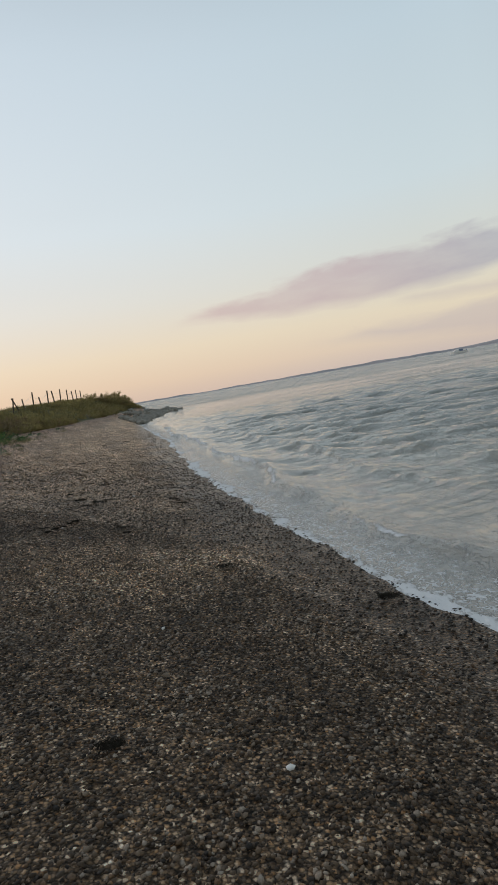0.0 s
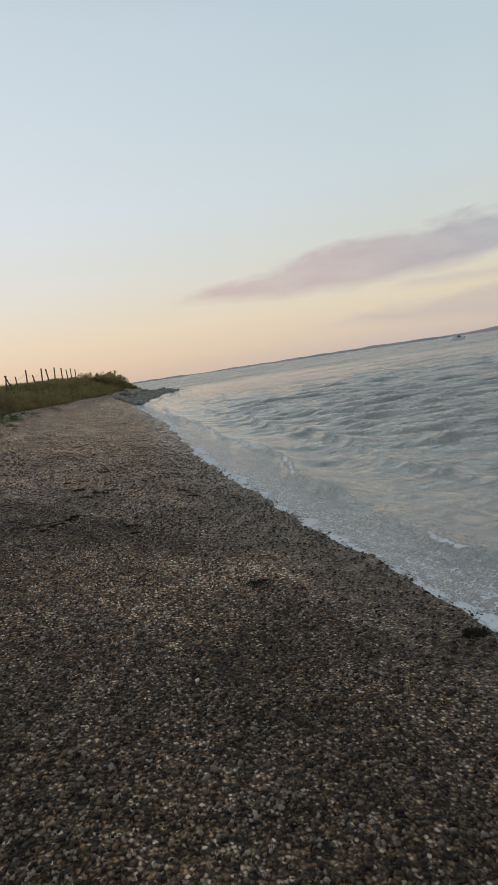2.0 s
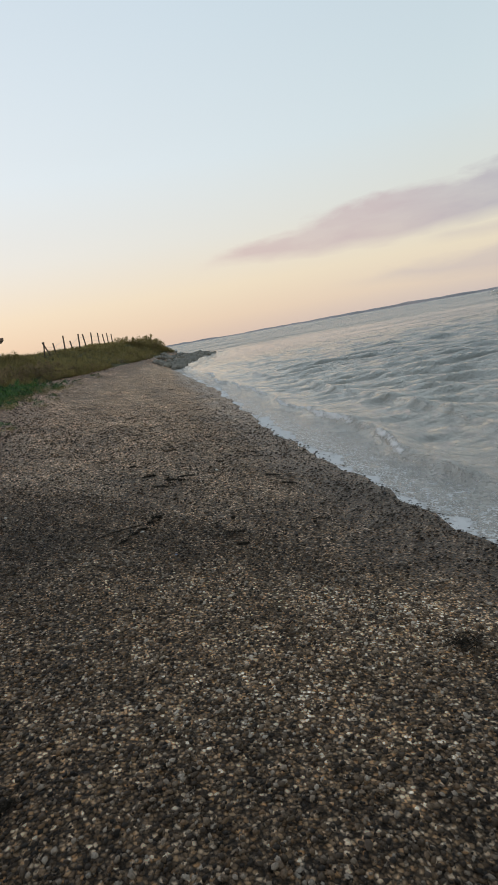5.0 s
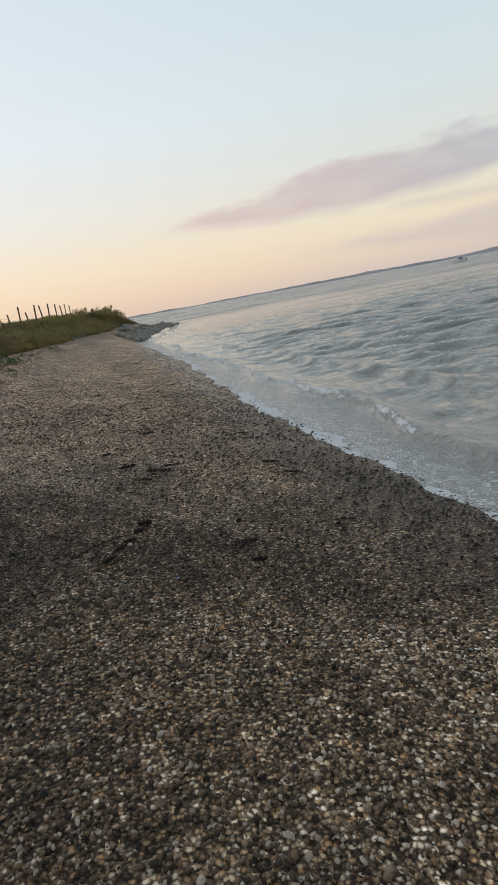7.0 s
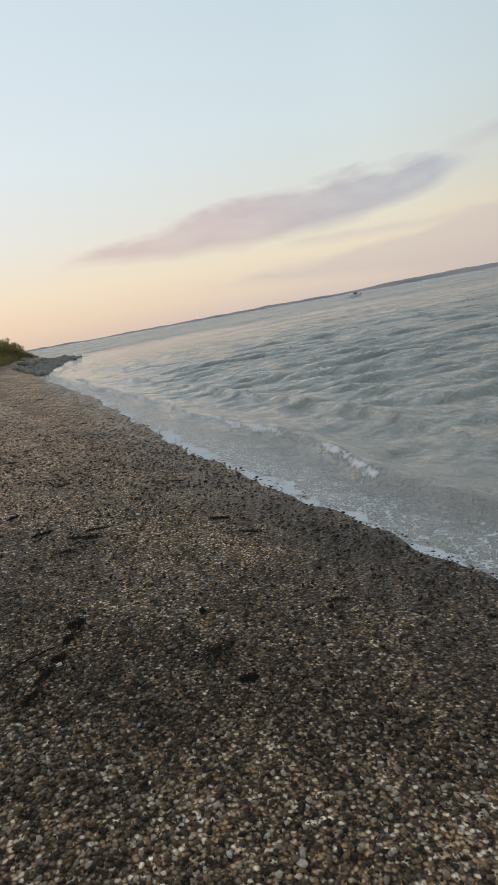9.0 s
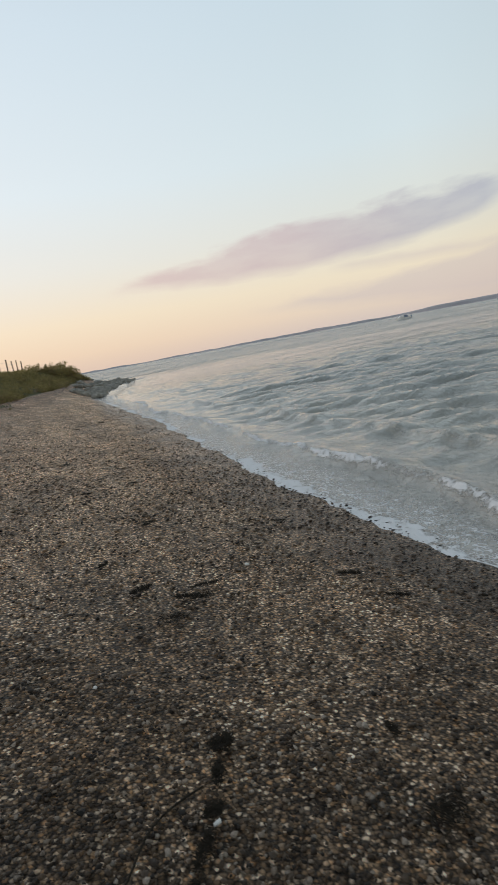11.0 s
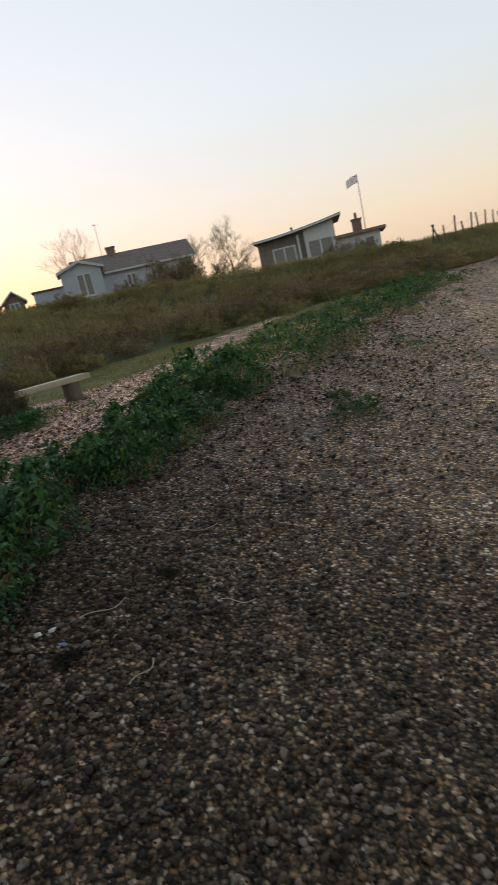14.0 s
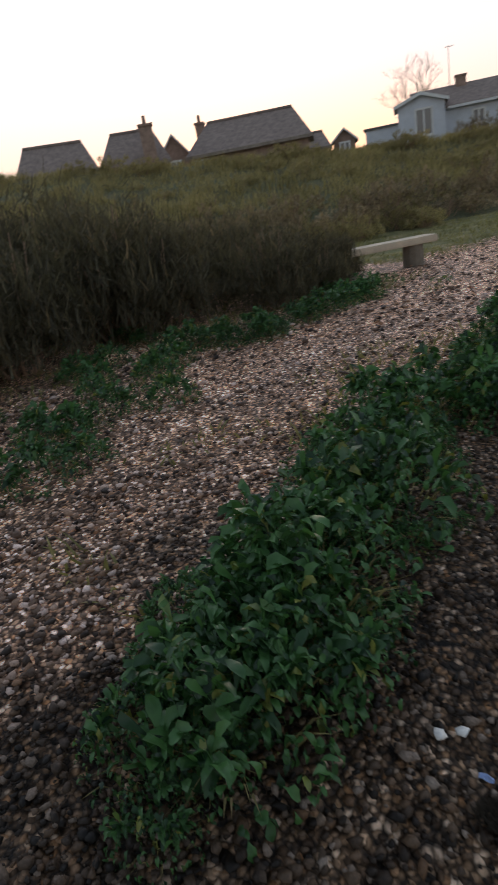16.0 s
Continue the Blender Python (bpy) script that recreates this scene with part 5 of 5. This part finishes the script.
for k, (x, y, s, form, turn) in enumerate(((-0.10, 2.68, 0.62, 0, 0), (2.12, 4.15, 0.95, 0, 20), (1.65, 3.95, 0.3, 1, 0), (-0.18, 8.57, 0.72, 0, 65), (-0.26, 8.38, 0.75, 2, 72), (-0.34, 8.2, 0.5, 0, 45), (-0.42, 8.04, 0.8, 3, 58), (-0.52, 7.86, 0.7, 2, 66), (0.4, 7.85, 0.75, 1, 30),
        (0.52, 8.34, 0.6, 2, 80), (1.45, 10.2, 0.8, 2, -25), (-0.08, 10.6, 1.1, 2, 40), (0.23, 10.3, 1.1, 3, -20), (0.0, 10.0, 0.8, 1, 0), (0.45, 12.7, 0.8, 1, 10), (-0.25, 11.3, 0.8, 2, 60),
        (0.4, 12.6, 0.7, 2, 30), (0.4, 10.5, 0.9, 3, 10), (1.49, 9.64, 0.7, 2, -30), (1.28, 8.05, 0.55, 1, 0), (1.13, 5.5, 0.9, 1, 50), (0.05, 14.7, 0.9, 2, 20), (-1.07, 4.88, 0.6, 2, 50), (0.8, 15.2, 0.8, 1, 0),
        (0.42, 7.53, 0.5, 0, 0), (-3.25, 9.97, 0.5, 0, 0), (-3.32, 9.31, 0.55, 0, 40), (1.7, 12.0, 0.6, 2, -20), (2.0, 19.0, 1.0, 2, 10), (0.9, 20.5, 1.0, 2, -10), (2.3, 28.0, 1.4, 2, 15), (1.2, 26.0, 1.2, 1, 0), (0.1, 18.0, 0.8, 1, 0), (2.9, 36.0, 1.5, 2, 0))):
    o = new("seaweed_clump", weeds[form])
    s = s * (0.6 if y > 12 else 0.78)
    o.matrix_world = pose(x, y, ground_z(x, y) + 0.012, 0, 9, turn) @ Matrix.Diagonal((s, s, s, 1))
    tagged(o, "black-brown matted seaweed clump on the shingle", "seaweed", "seaweed along the tide line")
for x, y, ln, turn in ((-0.55, 8.15, 0.55, 40), (-3.35, 9.6, 0.22, 70), (-3.05, 9.35, 0.18, 100), (-3.3, 10.4, 0.25, 40), (-2.9, 9.9, 0.16, 20)):
    bm = bmesh.new()
    pts = [Vector((ln * (k / 9 - 0.5), 0.10 * ln * math.sin(k * 0.5 + ln * 9), 0.010 + 0.006 * math.sin(k * 0.8))) for k in range(10)]
    for a, b in zip(pts, pts[1:]):
        tube(bm, a, b, 0.005 if ln > 0.5 else 0.0022, 0.004 if ln > 0.5 else 0.0018, 5)
    o = part("drift_stick", bm, weed_mat if ln > 0.5 else pale_wood)
    o.matrix_world = pose(x, y, ground_z(x, y) + 0.014, 0, 9, turn)
    tagged(o, "dark thin branch of drift on the shingle" if ln > 0.5 else "dry straw-coloured stem on the shingle", "stick")


# scraps of litter by the plants
blue_scrap = plain("blue_scrap", (0.25, 0.33, 0.55), 0.5, 0.2, 30.0, 0.2)
for x, y, turn in ((-3.38, 9.36, 20), (-0.14, 7.45, 70), (-4.75, 8.75, 120)):
    verts = [(0.008 * (i - 2), 0.007 * (j - 1), 0.004 * math.sin(i * 1.7 + j * 2.3)) for i in range(5) for j in range(3)]
    faces = [(i * 3 + j, i * 3 + j + 3, i * 3 + j + 4, i * 3 + j + 1) for i in range(4) for j in range(2)]
    o = mesh_ob("litter_scrap", verts, faces, blue_scrap)
    o.modifiers.new("thick", "SOLIDIFY").thickness = 0.002
    o.matrix_world = pose(x, y, ground_z(x, y) + 0.016, 8, 12, turn)
    tagged(o, "small crumpled pale blue scrap on the pebbles", "litter")


# shingle: single stones in the round
def pebble_form(seed):
    """A worn stone of few faces with no underside; the last forms are small angular chips."""
    bm = bmesh.new()
    if seed < 5:
        bmesh.ops.create_icosphere(bm, subdivisions=1, radius=1.0)
    else:
        bmesh.ops.create_uvsphere(bm, u_segments=5, v_segments=2, radius=1.0)
        bmesh.ops.triangulate(bm, faces=bm.faces[:])
    bm.verts.ensure_lookup_table()
    vs = np.array([w.co[:] for w in bm.verts])
    ts = np.array([[w.index for w in f.verts] for f in bm.faces])
    bm.free()
    r = np.random.default_rng(seed)
    vs = vs * r.uniform(0.62, 1.28, (len(vs), 1))
    ts = ts[vs[ts][:, :, 2].mean(1) > -0.55]
    return vs, ts


FORMS = [pebble_form(k) for k in range(9)]
WALK_X, WALK_Y = [0.3, 0.0, -0.4, -1.0, -2.2, -3.6], [0.0, 2.0, 5.0, 7.0, 8.6, 9.6]


def pebbles(name, count, x0, x1, y0, y1, near, far, size, label, seed):
    """Stones strewn over part of the beach, at a distance between near and far from the line walked."""
    r = np.random.default_rng(seed)
    xs, ys = r.uniform(x0, x1, count), r.uniform(y0, y1, count)
    d = np.full(count, 1e9)
    for k in range(5):
        a, b = np.array([WALK_X[k], WALK_Y[k]]), np.array([WALK_X[k + 1], WALK_Y[k + 1]])
        p = np.stack([xs, ys], 1) - a
        u = np.clip((p @ (b - a)) / ((b - a) @ (b - a)), 0, 1)
        d = np.minimum(d, np.linalg.norm(p - u[:, None] * (b - a), axis=1))
    fade = r.uniform(0, 1, count) ** 2 * (far - near) * 0.45
    keep = (d >= near) & (d < far - fade) & (xs < np.interp(ys, KY, SHORE) + 0.15)
    keep &= r.uniform(0, 1, count) < np.clip((y1 - ys) / (0.45 * (y1 - y0)), 0, 1)
    xs, ys = xs[keep], ys[keep]
    n = len(xs)
    zs = np.array([ground_z(x, y) for x, y in zip(xs, ys)])
    big = np.clip(size * np.exp(r.normal(0, 0.42, n)), size * 0.45, size * 2.0) * np.interp(zs, [0.2, 0.7], [1.0, 1.3])
    sx, sy, sz = big * r.uniform(0.85, 1.3, n), big * r.uniform(0.7, 1.0, n), big * r.uniform(0.40, 0.72, n)
    a, tilt = r.uniform(0, 6.283, n), r.normal(0, 0.28, n)
    form = np.where(big > size * 1.15, r.integers(0, 5, n), r.integers(5, 9, n))
    V, T, off = [], [], 0
    for k, (vs, ts) in enumerate(FORMS):
        i = np.nonzero(form == k)[0]
        p = vs[None] * np.stack([sx[i], sy[i], sz[i]], 1)[:, None]
        ct, st = np.cos(tilt[i])[:, None], np.sin(tilt[i])[:, None]
        px, pz = p[:, :, 0] * ct + p[:, :, 2] * st, -p[:, :, 0] * st + p[:, :, 2] * ct
        ca, sa = np.cos(a[i])[:, None], np.sin(a[i])[:, None]
        wx, wy = px * ca - p[:, :, 1] * sa + xs[i][:, None], px * sa + p[:, :, 1] * ca + ys[i][:, None]
        wz = pz + (zs[i] + sz[i] * r.uniform(-0.8, 0.8, len(i)))[:, None]
        V.append(np.stack([wx, wy, wz], 2).reshape(-1, 3))
        T.append((ts[None] + (np.arange(len(i)) * len(vs))[:, None, None] + off).reshape(-1, 3))
        off += len(i) * len(vs)
    return tagged(new(name, np_mesh(name, np.concatenate(V), np.concatenate(T), pebble_mat, True)), label, "pebbles", kind="stuff")


pebbles("shingle_pebbles", 270000, -5.4, 2.6, 1.3, 13.5, 0.0, 1.95, 0.0072, "brown, grey and pale beach pebbles underfoot", 1)
pebbles("shingle_pebbles", 100000, -8.0, 2.9, 0.8, 16.0, 1.5, 4.4, 0.0092, "brown and grey beach pebbles up the slope", 2)
pebbles("shingle_pebbles", 40000, -8.0, 3.2, 4.0, 21.0, 3.6, 12.0, 0.0118, "larger scattered beach pebbles further off", 3)
pebbles("shingle_pebbles", 34000, -4.5, 5.0, 10.0, 52.0, 5.0, 60.0, 0.014, "coarse stones lying proud of the far beach", 4)

single = []
for k, (vs, ts) in enumerate(FORMS):
    single.append(np_mesh("pebble", vs, ts, pebble_mat, k < 3))
r = np.random.default_rng(77)
for k in range(280):
    f = r.uniform(0.12, 1.0)
    x = float(np.interp(f * 9.6, WALK_Y, WALK_X) + r.normal(0.1, 0.8))
    y = float(f * 9.6 + r.uniform(0.2, 1.6))
    o = new("pebble", single[k % 8])
    o.parent = ground
    sc = float(r.uniform(0.010, 0.018))
    o.matrix_world = pose(x, y, ground_z(x, y) + 0.5 * sc, float(r.normal(0, 12)), float(r.normal(0, 12)), float(r.uniform(0, 360))) @ Matrix.Diagonal((sc * 1.2, sc * 0.9, sc * 0.6, 1))

white_stone = plain("white_stone", (0.80, 0.77, 0.72), 0.6, 0.1, 40.0, 0.2)
for k, (x, y, sc) in enumerate(((0.60, 2.28, 0.020), (-0.35, 8.14, 0.016), (0.84, 10.8, 0.024), (-1.60, 9.0, 0.018), (-3.50, 9.37, 0.017), (-3.47, 9.42, 0.015), (0.35, 4.1, 0.014), (-0.6, 9.3, 0.013))):
    me = np_mesh("pebble", FORMS[k % 5][0], FORMS[k % 5][1], white_stone, True)
    o = new("pebble", me)
    o.parent = ground
    o["label"] = "chalk-white pebble"
    o.matrix_world = pose(x, y, ground_z(x, y) + 0.7 * sc, 5, 8, 40 * k) @ Matrix.Diagonal((sc * 1.2, sc * 0.9, sc * 0.7, 1))
